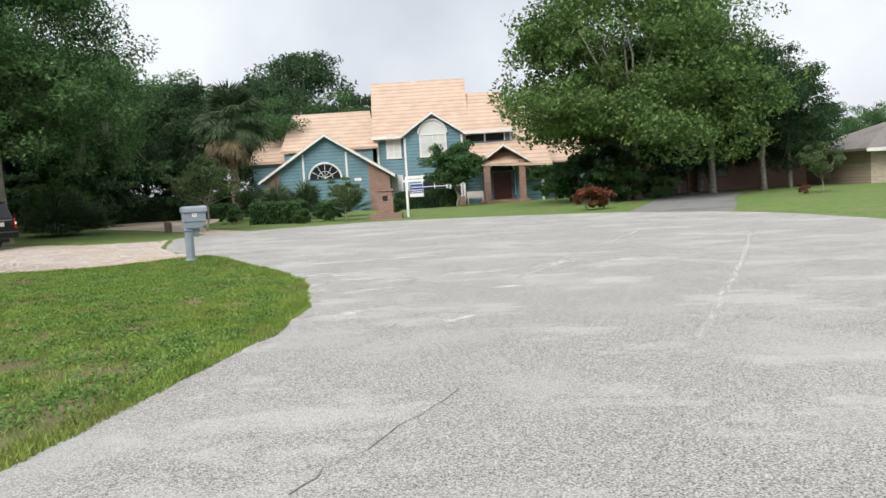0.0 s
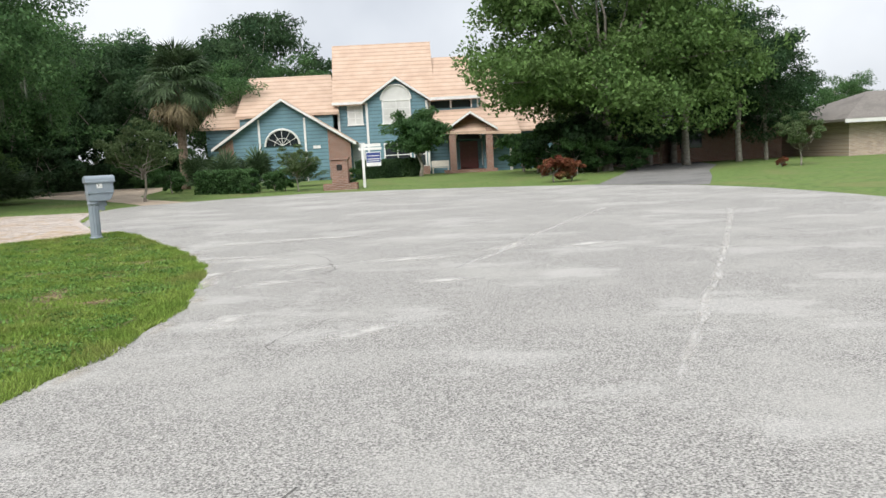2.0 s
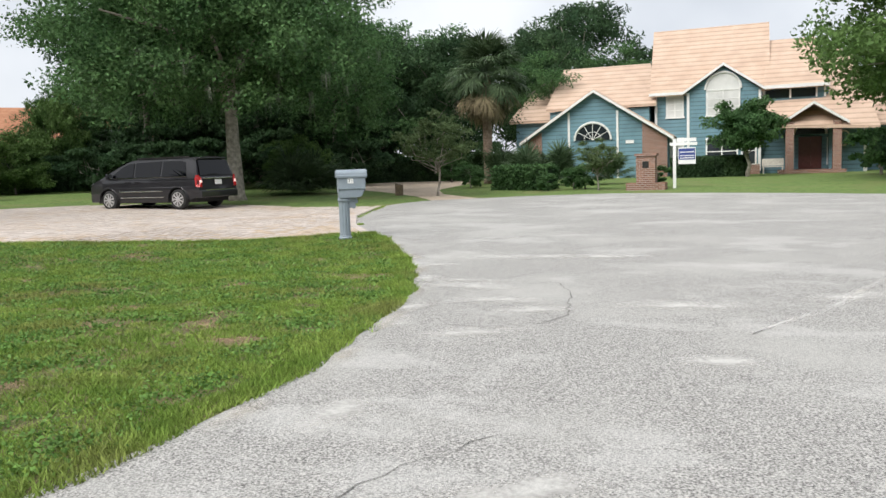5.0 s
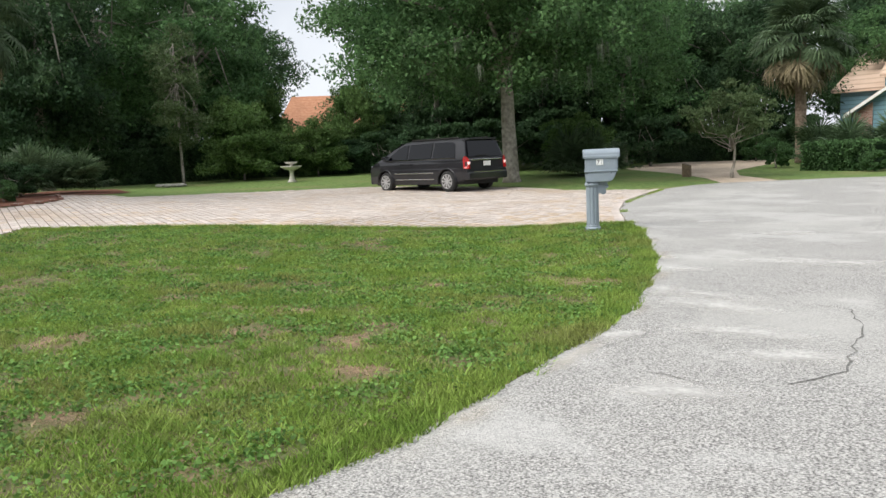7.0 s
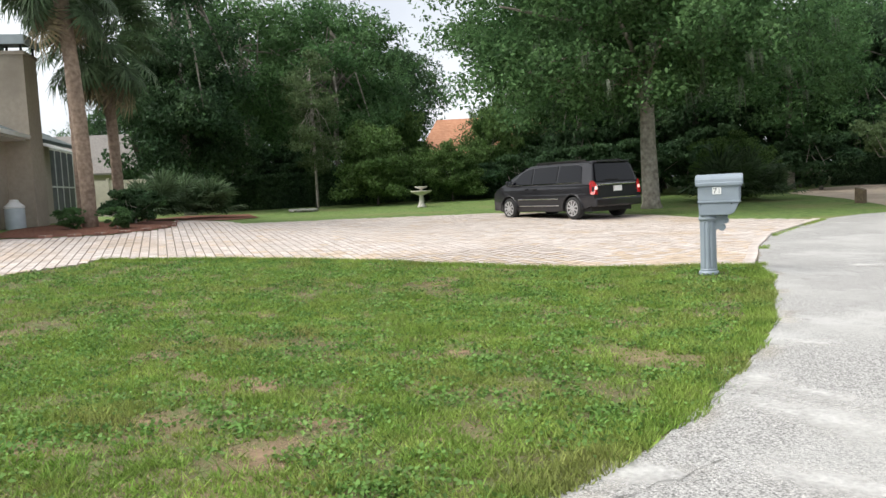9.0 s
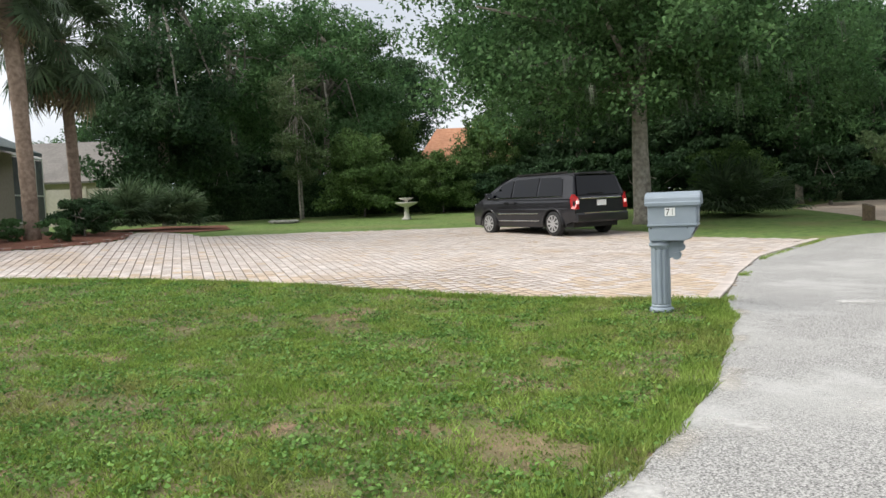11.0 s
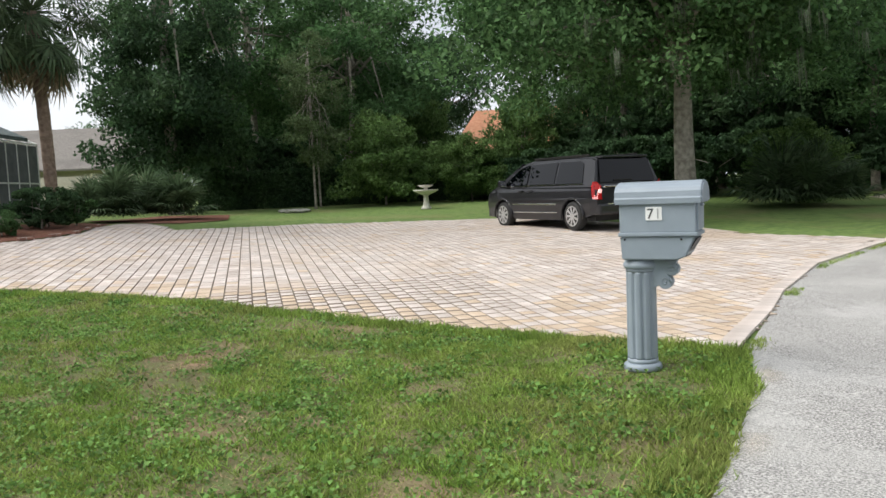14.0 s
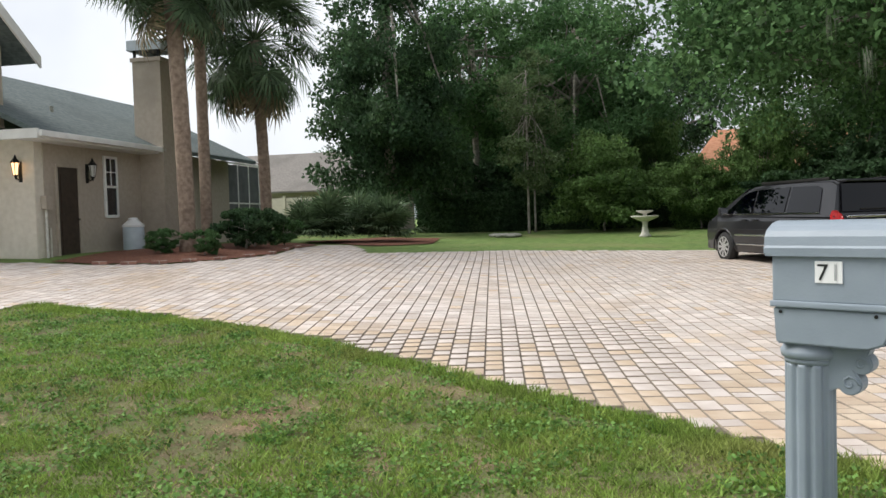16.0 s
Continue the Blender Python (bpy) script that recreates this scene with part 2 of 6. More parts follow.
M_RUBBER = mat("tyre_rubber", (0.018, 0.018, 0.018), (0.03, 0.03, 0.03), 20, 0.85, 0.2)
M_ALLOY = mat("silver_alloy", (0.62, 0.62, 0.63), (0.70, 0.70, 0.71), 5, 0.3, 0, metal=0.75)
M_CHROME = mat("chrome", (0.70, 0.70, 0.71), (0.76, 0.76, 0.77), 5, 0.15, 0, metal=1.0)
M_CARGLASS = glass("tinted_car_glass", (0.0, 0.0, 0.001), 0.0)
M_CARGLASS.node_tree.nodes["Principled BSDF"].inputs["IOR"].default_value = 1.4
M_REDLENS = mat("red_lens", (0.42, 0.012, 0.015), (0.5, 0.02, 0.02), 5, 0.2, 0)
M_STONE = mat("pale_concrete", (0.50, 0.48, 0.42), (0.66, 0.64, 0.58), 14, 0.9, 0.4)
M_GREYSTONE = mat("mossy_stone", (0.22, 0.22, 0.19), (0.38, 0.37, 0.32), 12, 0.9, 0.5)
M_WOOD = mat("weathered_wood", (0.12, 0.085, 0.055), (0.20, 0.15, 0.10), 14, 0.85, 0.4)
M_BLUE = mat("blue_sign_paint", (0.025, 0.05, 0.22), (0.035, 0.065, 0.27), 4, 0.45, 0)
M_TANK = mat("pale_blue_tank", (0.42, 0.48, 0.52), (0.50, 0.56, 0.60), 4, 0.5, 0.05)
M_DOOR = mat("dark_brown_door", (0.035, 0.024, 0.017), (0.06, 0.042, 0.03), 9, 0.45, 0.2)
M_REDPAINT = mat("brick_red_paint", (0.26, 0.045, 0.03), (0.32, 0.07, 0.05), 4, 0.6, 0.05)


def glow(name, col, strength):
    m = bpy.data.materials.new(name)
    m.use_nodes = True
    b = m.node_tree.nodes["Principled BSDF"]
    b.inputs["Emission Color"].default_value = (*col, 1)
    b.inputs["Emission Strength"].default_value = strength
    return m


M_LAMP = glow("lit_lantern_glass", (1.0, 0.55, 0.22), 1.6)
M_TAILLIT = glow("lit_tail_lamp", (1.0, 0.35, 0.3), 0.6)


# ---- mesh helpers ----
def ss(a, b, v):
    u = min(1.0, max(0.0, (v - a) / (b - a)))
    return u * u * (3 - 2 * u)


def G(x, y):
    """Height of the ground: level at the road, rising to the garage and the far houses."""
    r = 0.055 * max(0.0, -max(x, -24.0) - 8)
    return r * (1 - 0.65 * ss(16, 26, y)) + 0.012 * max(0.0, min(y, 45.0) - 18) + 0.03 * max(0.0, -max(x, -34.0) - 22) * ss(18, 25, y) + 0.10 * math.exp(-((x + 6.4) ** 2 + (y - 20.6) ** 2) / 3.5)


def mesh_of(bm, name, material, smooth=False):
    me = bpy.data.meshes.new(name)
    bm.normal_update()
    bm.to_mesh(me)
    bm.free()
    if material:
        me.materials.append(material)
    if smooth:
        for p in me.polygons:
            p.use_smooth = True
    return me


def part(name, bm, material, parent=None, label="", smooth=False):
    ob = new(name, mesh_of(bm, name, material, smooth))
    ob.parent = parent
    if label:
        ob["label"] = label
    return ob


def thing(name, label, category, x=0, y=0, z=0, rz=0, group="", kind=""):
    ob = new(name)
    ob.matrix_world = pose(x, y, z, 0, 0, rz)
    return tagged(ob, label, category, group, kind)


def box(bm, x0, y0, z0, x1, y1, z1, bevel=0.0):
    vs = [bm.verts.new((x, y, z)) for z in (z0, z1) for x, y in ((x0, y0), (x1, y0), (x1, y1), (x0, y1))]
    fs = [bm.faces.new([vs[i] for i in f]) for f in ((3, 2, 1, 0), (4, 5, 6, 7), (0, 1, 5, 4), (1, 2, 6, 5), (2, 3, 7, 6), (3, 0, 4, 7))]
    if bevel:
        es = {e for f in fs for e in f.edges}
        bmesh.ops.bevel(bm, geom=list(es), offset=bevel, segments=2, affect="EDGES", profile=0.6)
    return bm


def boxed(*a):
    return box(bmesh.new(), *a)


def prism(bm, pts, d):
    """Extrudes the closed outline pts (3D) by the vector d."""
    d = Vector(d)
    a = [bm.verts.new(p) for p in pts]
    b = [bm.verts.new(Vector(p) + d) for p in pts]
    bm.faces.new(a[::-1])
    bm.faces.new(b)
    k = len(a)
    for i in range(k):
        bm.faces.new((a[i], a[(i + 1) % k], b[(i + 1) % k], b[i]))
    bmesh.ops.recalc_face_normals(bm, faces=bm.faces[:])
    return bm


def prisms(pts, d):
    return prism(bmesh.new(), pts, d)


def lathe(bm, prof, seg=24, flute=0, fdepth=0.0, cx=0, cy=0, caps=True):
    """Turns a profile of (radius, height) about the z axis; flute: number of grooves."""
    rings = []
    for r, z in prof:
        ring = []
        for i in range(seg):
            a = 2 * math.pi * i / seg
            rr = r - (fdepth * max(0.0, math.cos(a * flute)) if flute else 0)
            ring.append(bm.verts.new((cx + rr * math.cos(a), cy + rr * math.sin(a), z)))
        rings.append(ring)
    for p, q in zip(rings, rings[1:]):
        for i in range(seg):
            bm.faces.new((p[i], p[(i + 1) % seg], q[(i + 1) % seg], q[i]))
    if caps:
        bm.faces.new(rings[0][::-1])
        bm.faces.new(rings[-1])
    return bm


def tube(bm, pts, radii, seg=8):
    """A tapered tube along points."""
    rings = []
    for i, p in enumerate(pts):
        p = Vector(p)
        d = (Vector(pts[min(i + 1, len(pts) - 1)]) - Vector(pts[max(i - 1, 0)])).normalized()
        u = d.orthogonal().normalized()
        v = d.cross(u)
        rings.append([bm.verts.new(p + radii[i] * (math.cos(6.2832 * k / seg) * u + math.sin(6.2832 * k / seg) * v)) for k in range(seg)])
    for a, b in zip(rings, rings[1:]):
        best = min(range(seg), key=lambda s: sum((a[k].co - b[(k + s) % seg].co).length for k in range(0, seg, 2)))
        for k in range(seg):
            bm.faces.new((a[k], a[(k + 1) % seg], b[(k + 1 + best) % seg], b[(k + best) % seg]))
    bm.faces.new(rings[0][::-1])
    bm.faces.new(rings[-1])
    return bm


def np_mesh(name, verts, k, material):
    """A mesh of separate k-sided faces from an array of their corners."""
    verts = np.asarray(verts, dtype=np.float32).reshape(-1, 3)
    n = len(verts)
    me = bpy.data.meshes.new(name)
    me.vertices.add(n)
    me.vertices.foreach_set("co", verts.ravel())
    me.loops.add(n)
    me.loops.foreach_set("vertex_index", np.arange(n, dtype=np.int32))
    me.polygons.add(n // k)
    me.polygons.foreach_set("loop_start", np.arange(0, n, k, dtype=np.int32))
    me.polygons.foreach_set("loop_total", np.full(n // k, k, dtype=np.int32))
    me.materials.append(material)
    me.update(calc_edges=True)
    return me


def draped(name, outline, material, lift, step=2.0):
    """A sheet with the given outline, laid on the ground."""
    bm = bmesh.new()
    bm.faces.new([bm.verts.new((x, y, 0)) for x, y in outline])
    bmesh.ops.triangulate(bm, faces=bm.faces[:])
    for axis in (0, 1):
        lo, hi = min(p[axis] for p in outline), max(p[axis] for p in outline)
        fine = [-10 + 0.5 * k for k in range(15)] if axis == 0 else [17.5 + 0.5 * k for k in range(14)]
        cuts = {step * k for k in range(math.ceil(lo / step), math.ceil(hi / step))} | {c for c in fine if lo < c < hi}
        for cut in sorted(cuts):
            co = (cut, 0, 0) if axis == 0 else (0, cut, 0)
            bmesh.ops.bisect_plane(bm, geom=bm.verts[:] + bm.edges[:] + bm.faces[:], plane_co=co, plane_no=(1 - axis, axis, 0))
    for v in bm.verts:
        v.co.z = G(v.co.x, v.co.y) + lift
    bmesh.ops.recalc_face_normals(bm, faces=bm.faces[:])
    if sum(f.normal.z for f in bm.faces) < 0:
        bmesh.ops.reverse_faces(bm, faces=bm.faces[:])
    return new(name, mesh_of(bm, name, material))


def inside(x, y, poly):
    hit = False
    for (x0, y0), (x1, y1) in zip(poly, poly[1:] + poly[:1]):
        if (y0 > y) != (y1 > y) and x < (x1 - x0) * (y - y0) / (y1 - y0) + x0:
            hit = not hit
    return hit


# ---- ground, road, drives ----
KERB = [(-2.75, 3), (-2.6, 5.1), (-2.42, 6.2), (-2.12, 8), (-1.9, 9.7), (-1.87, 11.2), (-2.1, 12.5), (-2.4, 14.2), (-3.1, 16.1), (-3.9, 17.8), (-4.65, 19.0), (-5.45, 20.25), (-6.1, 20.95)]
APRON = [(-7.3, 22.8), (-8.04, 23.95), (-9.24, 26.3), (-9.95, 28.8), (-10.3, 30.1)]
ROAD = [(-2.8, -40)] + KERB + APRON + [(-10.2, 32.0), (-9.74, 33.3), (-8.4, 34.6), (-7.0, 35.5), (-3.7, 36.3), (-0.65, 35.6), (2.2, 34.5), (4.87, 33.1), (7.0, 31.8), (9.7, 28.7), (10.8, 25.5), (11.2, 22.8), (11.4, 19.8), (14, 18), (30, 17), (30, 11), (10, 10), (8, 4), (8, -40)]
NEAR = [(-6.15, 20.92), (-7.1, 20.52), (-8.15, 20.2), (-9.5, 19.54), (-10.9, 18.78), (-12.05, 18.12), (-13.85, 16.4), (-15.6, 14.4), (-15.0, 13.8), (-14.0, 11), (-13.6, 8), (-13.6, 3)]
DRIVE = NEAR + [(-26.3, 3), (-25.0, 6.2), (-21.85, 12.95), (-21.0, 14.1), (-20.6, 15.7), (-20.97, 16.8), (-22.2, 17.8), (-24.8, 18.7), (-27.4, 19.3), (-27.4, 20.3), (-23.0, 20.15), (-25.1, 24.5), (-22.3, 29.45), (-20.5, 30.3), (-15.5, 30.3), (-13.2, 29.5), (-10.5, 30.1)] + APRON[::-1][1:]

bm = bmesh.new()
xs = [-600, -300, -150, -90, -70] + list(range(-60, -10, 2)) + [-10 + 0.5 * k for k in range(15)] + list(range(-2, 32, 2)) + [40, 60, 100, 200, 400, 700]
ys = [-500, -200, -80, -40] + list(range(-20, 18, 2)) + [17.5 + 0.5 * k for k in range(14)] + list(range(26, 62, 2)) + [70, 90, 130, 250, 500, 900]
grid = [[bm.verts.new((x, y, G(x, y))) for x in xs] for y in ys]
for a, b in zip(grid, grid[1:]):
    for i in range(len(xs) - 1):
        bm.faces.new((a[i], a[i + 1], b[i + 1], b[i]))
ground = new("ground", mesh_of(bm, "ground", M_GRASS))
tagged(ground, "mown green lawn with bare sandy patches", "lawn", kind="structure")
tagged(draped("road", ROAD, M_ROAD, 0.008), "pale worn asphalt of a cul-de-sac", "road", kind="structure")
driveway = tagged(draped("driveway_bed", DRIVE, M_BED, 0.006), "sand bedding under the paved drive", "driveway", kind="structure")
tagged(draped("side_driveway", [(-9.74, 33.2), (-8.4, 34.5), (-10.8, 37.2), (-12.3, 40.5), (-13.0, 46), (-14.6, 52.5), (-19.4, 52.5), (-19.8, 47.4), (-18.4, 42.2), (-14.1, 38.6), (-11.4, 35.6)], M_TANDRIVE, 0.010), "tan concrete drive curving behind the island", "driveway", kind="structure")
tagged(draped("asphalt_driveway", [(7.2, 31.7), (10.1, 28.4), (11.9, 33.0), (13.6, 38.0), (16.2, 44), (18.0, 52), (13.5, 52), (11.8, 44.5), (9.8, 38.5)], M_ASPH, 0.011), "grey asphalt drive to the brick ranch house", "driveway", kind="structure")
tagged(draped("mulch_bed", [(-21.9, 13.1), (-21.05, 14.15), (-20.65, 15.7), (-21.0, 16.75), (-22.2, 17.75), (-24.8, 18.65), (-27.3, 19.2), (-29.5, 18.5), (-28.5, 16.6), (-26.2, 14.9)], M_MULCH, 0.03), "dark red bark mulch bed round the palms", "mulch bed", kind="structure")
tagged(draped("mulch_bed", [(-27.4, 20.4), (-27.0, 21.0), (-28.6, 23.0), (-32, 24), (-34, 22), (-32, 18.9)], M_MULCH, 0.03), "dark red bark mulch bed under palmettos", "mulch bed", kind="structure")


# ---- mailbox ----
def mailbox(x, y, rz):
    root = thing("mailbox", "grey-blue plastic mailbox on a fluted column post", "mailbox", x, y, G(x, y), rz)
    bm = bmesh.new()
    lathe(bm, [(0.125, 0.0), (0.135, 0.012), (0.135, 0.03), (0.128, 0.045), (0.112, 0.055)], 32)
    part("post_base", bm, M_BOX, root, smooth=True)
    bm = bmesh.new()
    lathe(bm, [(0.108, 0.05), (0.108, 0.085)], 64)
    lathe(bm, [(0.107, 0.085), (0.106, 0.10), (0.104, 0.68), (0.105, 0.695)], 96, 10, 0.014)
    lathe(bm, [(0.105, 0.695), (0.107, 0.72)], 64)
    part("post", bm, M_BOX, root, "fluted column post", smooth=True)
    bm = bmesh.new()
    lathe(bm, [(0.104, 0.715), (0.118, 0.722), (0.122, 0.738), (0.122, 0.752), (0.112, 0.762), (0.112, 0.79)], 32)
    part("collar", bm, M_BOX, root, smooth=True)
    # scrolled bracket under the door end
    bm = bmesh.new()
    out = [(0.08, -0.045, 0.775), (0.26, -0.045, 0.775)]
    for a in range(60, -121, -20):
        out.append((0.226 + 0.044 * math.cos(radians(a)), -0.045, 0.712 + 0.044 * math.sin(radians(a))))
    for a in range(50, -151, -20):
        out.append((0.178 + 0.05 * math.cos(radians(a)), -0.045, 0.625 + 0.05 * math.sin(radians(a))))
    out.append((0.08, -0.045, 0.575))
    prism(bm, out, (0, 0.09, 0))
    bmesh.ops.bevel(bm, geom=[e for e in bm.edges if abs(e.verts[0].co.y - e.verts[1].co.y) < 1e-5], offset=0.006, segments=2, affect="EDGES")
    bracket = part("bracket", bm, M_BOX, root, "scrolled bracket")
    for cx, cz, r0 in ((0.178, 0.625, 0.038), (0.224, 0.712, 0.030)):
        bm = bmesh.new()
        spiral = [(cx + (r0 - 0.0045 * k * r0 / 0.046) * math.cos(0.8 * k), -0.046, cz + (r0 - 0.0045 * k * r0 / 0.046) * math.sin(0.8 * k)) for k in range(10)]
        tube(bm, spiral, [0.006] * 10, 6)
        part("scroll", bm, M_BOX, bracket, smooth=True)
    # lower tub, its door end cut back
    x0, x1, w = -0.11, 0.41, 0.145
    bm = prisms([(x0 + 0.012, -w + 0.012, 0.785), (x1 - 0.13, -w + 0.012, 0.785), (x1 - 0.07, -w + 0.012, 0.81), (x1 - 0.005, -w + 0.012, 0.945), (x0, -w + 0.012, 0.945)], (0, 2 * w - 0.024, 0))
    bmesh.ops.bevel(bm, geom=bm.edges[:], offset=0.008, segments=2, affect="EDGES")
    tub = part("lower_body", bm, M_BOX, root)
    bm = prisms([(x1 - 0.008, -w + 0.035, 0.93), (x1 - 0.082, -w + 0.035, 0.805), (x1 - 0.080, -w + 0.035, 0.802), (x1 + 0.003, -w + 0.035, 0.93)], (0, 2 * w - 0.07, 0))
    part("paper_slot", bm, M_INK, tub, "dark newspaper slot under the door")
    part("rim", boxed(x0 - 0.008, -w - 0.004, 0.945, x1 + 0.010, w + 0.004, 0.972, 0.007), M_BOX, root)
    part("upper_body", boxed(x0, -w + 0.006, 0.968, x1 - 0.002, w - 0.006, 1.20, 0.01), M_BOX, root)
    # rounded roof, overhanging
    bm = bmesh.new()
    arc = [(x0 - 0.03, -w - 0.016, 1.165), (x0 - 0.03, -w - 0.018, 1.20)]
    for k in range(0, 13):
        a = radians(180 - 15 * k)
        arc.append((x0 - 0.03, math.cos(a) * 0.155 + 0, 1.21 + 0.105 * math.sin(a) ** 0.75 if math.sin(a) > 0 else 1.21))
    arc += [(x0 - 0.03, w + 0.018, 1.20), (x0 - 0.03, w + 0.016, 1.165)]
    prism(bm, arc, (x1 - x0 + 0.075, 0, 0))
    bmesh.ops.bevel(bm, geom=[e for e in bm.edges if abs((e.verts[0].co - e.verts[1].co).x) < 1e-5], offset=0.01, segments=2, affect="EDGES")
    part("roof", bm, M_BOX, root, "rounded overhanging roof")
    door = part("door", boxed(x1 - 0.004, -w + 0.03, 0.985, x1 + 0.012, w - 0.03, 1.185, 0.006), M_BOX, root)
    part("door_grip", boxed(x1 + 0.01, -0.03, 1.14, x1 + 0.03, 0.03, 1.16, 0.005), M_BOX, door)
    for bx in (x0 + 0.035, x1 - 0.10):
        bm = bmesh.new()
        lathe(bm, [(0.007, 0), (0.008, 0.004), (0.004, 0.007)], 10)
        b = part("bolt", bm, M_DARK, root)
        b.matrix_local = pose(bx, -w + 0.012, 0.925, 90, 0, 0)
    plate = part("number_plate", boxed(0.075, -w - 0.0005, 1.055, 0.185, -w + 0.007, 1.145), M_PLATE, root, "white number plate with black digits 7 and 1")
    for ch, px, m_ in (("7", 0.082, M_INK), ("1", 0.134, M_INKFADE)):
        cu = bpy.data.curves.new("digit", "FONT")
        cu.body, cu.size, cu.extrude = ch, 0.098, 0.0006
        tmp = new("tmp", cu)
        me = bpy.data.meshes.new_from_object(tmp.evaluated_get(bpy.context.evaluated_depsgraph_get()))
        bpy.data.objects.remove(tmp)
        me.materials.clear()
        me.materials.append(m_)
        d = new("digit", me)
        d.parent = plate
        d.matrix_local = pose(px, -w - 0.0025, 1.066, 90, 0, 0)
    return root


mailbox(-6.227, 20.0, 33).scale = (1.0, 1.0, 1.02)


# ---- minivan ----
def minivan(x, y, z, rz):
    """Front towards local +x; the middle of the wheelbase at the origin."""
    root = thing("minivan", "charcoal grey minivan with tinted glass and alloy wheels parked on pavers", "minivan", x, y, z, rz)
    side = [(-2.42, 0.42), (-2.45, 0.62), (-2.40, 0.98), (-2.36, 1.02), (1.98, 1.07), (2.28, 0.97), (2.42, 0.82), (2.48, 0.58), (2.42, 0.30), (2.02, 0.25)]
    for a in range(0, 181, 20):
        side.append((1.54 + 0.40 * math.cos(radians(a)), 0.33 + 0.40 * math.sin(radians(a))))
    side += [(1.08, 0.24), (-1.10, 0.24)]
    for a in range(0, 181, 20):
        side.append((-1.54 + 0.40 * math.cos(radians(a)), 0.33 + 0.40 * math.sin(radians(a))))
    side.append((-2.0, 0.30))
    bm = bmesh.new()
    prism(bm, [(px, -0.985, pz) for px, pz in side], (0, 1.97, 0))
    for cut in (0.45, 0.55, 0.65, 0.75, 0.84, 0.92):
        bmesh.ops.bisect_plane(bm, geom=bm.verts[:] + bm.edges[:] + bm.faces[:], plane_co=(0, 0, cut), plane_no=(0, 0, 1))
    for cut in (-2.2, 1.8, 2.1, 2.3):
        bmesh.ops.bisect_plane(bm, geom=bm.verts[:] + bm.edges[:] + bm.faces[:], plane_co=(cut, 0, 0), plane_no=(1, 0, 0))
    for v in bm.verts:
        v.co.y *= 1 - 0.22 * max(0.0, v.co.z - 0.72) ** 2 - 0.20 * max(0.0, 0.66 - v.co.z) ** 2
        k = 1 - 0.10 * max(0.0, (v.co.x - 1.8) / 0.65) - 0.05 * max(0.0, (-v.co.x - 2.1) / 0.35)
        k *= 0.965 + 0.035 * min(1, max(0, (v.co.z - 0.2) / 0.4))
        v.co.y *= k
    bmesh.ops.bevel(bm, geom=[e for e in bm.edges if abs(e.verts[0].co.y) > 0.8 and e.verts[0].co.y * e.verts[1].co.y > 0 and min(e.verts[0].co.z, e.verts[1].co.z) > 0.93], offset=0.05, segments=3, affect="EDGES")
    part("body", bm, M_PAINT, root)
    # cabin with tumblehome
    bm = bmesh.new()
    up = [(-2.20, 1.63), (-2.05, 1.685), (-1.2, 1.715), (0.2, 1.71), (0.62, 1.66), (0.85, 1.59)]
    rows = []
    for s in (-1, 1):
        rows.append([bm.verts.new((-2.37, s * 0.955, 1.0)), bm.verts.new((2.0, s * 0.93, 1.03))] + [bm.verts.new((px, s * (0.955 - 0.22 * (pz - 1.0) / 0.7), pz)) for px, pz in up[::-1]])
    k = len(rows[0])
    bm.faces.new(rows[0])
    bm.faces.new(rows[1][::-1])
    for i in range(k):
        bm.faces.new((rows[0][(i + 1) % k], rows[0][i], rows[1][i], rows[1][(i + 1) % k]))
    bmesh.ops.recalc_face_normals(bm, faces=bm.faces[:])
    bmesh.ops.bevel(bm, geom=[e for e in bm.edges if e.verts[0].co.y * e.verts[1].co.y > 0 and min(e.verts[0].co.z, e.verts[1].co.z) > 1.05], offset=0.04, segments=3, affect="EDGES")
    part("cabin", bm, M_PAINT, root)

    def pane(name, pts, s, out=0.014):
        q = []
        for px, pz in pts:
            q.append((px, s * (0.955 - 0.22 * (pz - 1.0) / 0.7 + out), pz))
        return part(name, prisms(q, (0, -s * 0.01, 0)), M_CARGLASS, root, "dark tinted glass")

    for s in (-1, 1):
        pane("side_window", [(0.42, 1.10), (1.50, 1.10), (1.30, 1.22), (0.92, 1.47), (0.66, 1.56), (0.42, 1.585)], s)
        pane("side_window", [(-0.78, 1.10), (0.34, 1.10), (0.34, 1.59), (-0.78, 1.61)], s)
        pane("side_window", [(-1.92, 1.10), (-0.86, 1.10), (-0.86, 1.61), (-1.66, 1.60), (-1.82, 1.54)], s)
        part("window_trim", boxed(-1.95, s * 0.948 - 0.008, 1.065, 1.62, s * 0.948 + 0.008, 1.088), M_CHROME, root, "chrome window line")
        part("side_moulding", boxed(-0.92, s * 0.985 - 0.008, 0.60, 1.02, s * 0.985 + 0.012, 0.635, 0.005), M_CHROME, root)
        part("sill_moulding", boxed(-0.95, s * 0.98 - 0.008, 0.40, 0.98, s * 0.98 + 0.008, 0.425, 0.004), M_CHROME, root)
        part("roof_rail", boxed(-1.9, s * 0.70 - 0.02, 1.70, 0.35, s * 0.70 + 0.02, 1.755, 0.012), M_DARK, root)
        for hx in (0.52, 0.10):
            part("door_handle", boxed(hx, s * 0.985 - 0.006, 0.93, hx + 0.2, s * 0.985 + 0.028, 0.965, 0.008), M_PAINT, root)
        mir = part("mirror", boxed(1.30, s * 1.08 - 0.11, 1.06, 1.42, s * 1.08 + 0.11, 1.24, 0.04), M_PAINT, root)
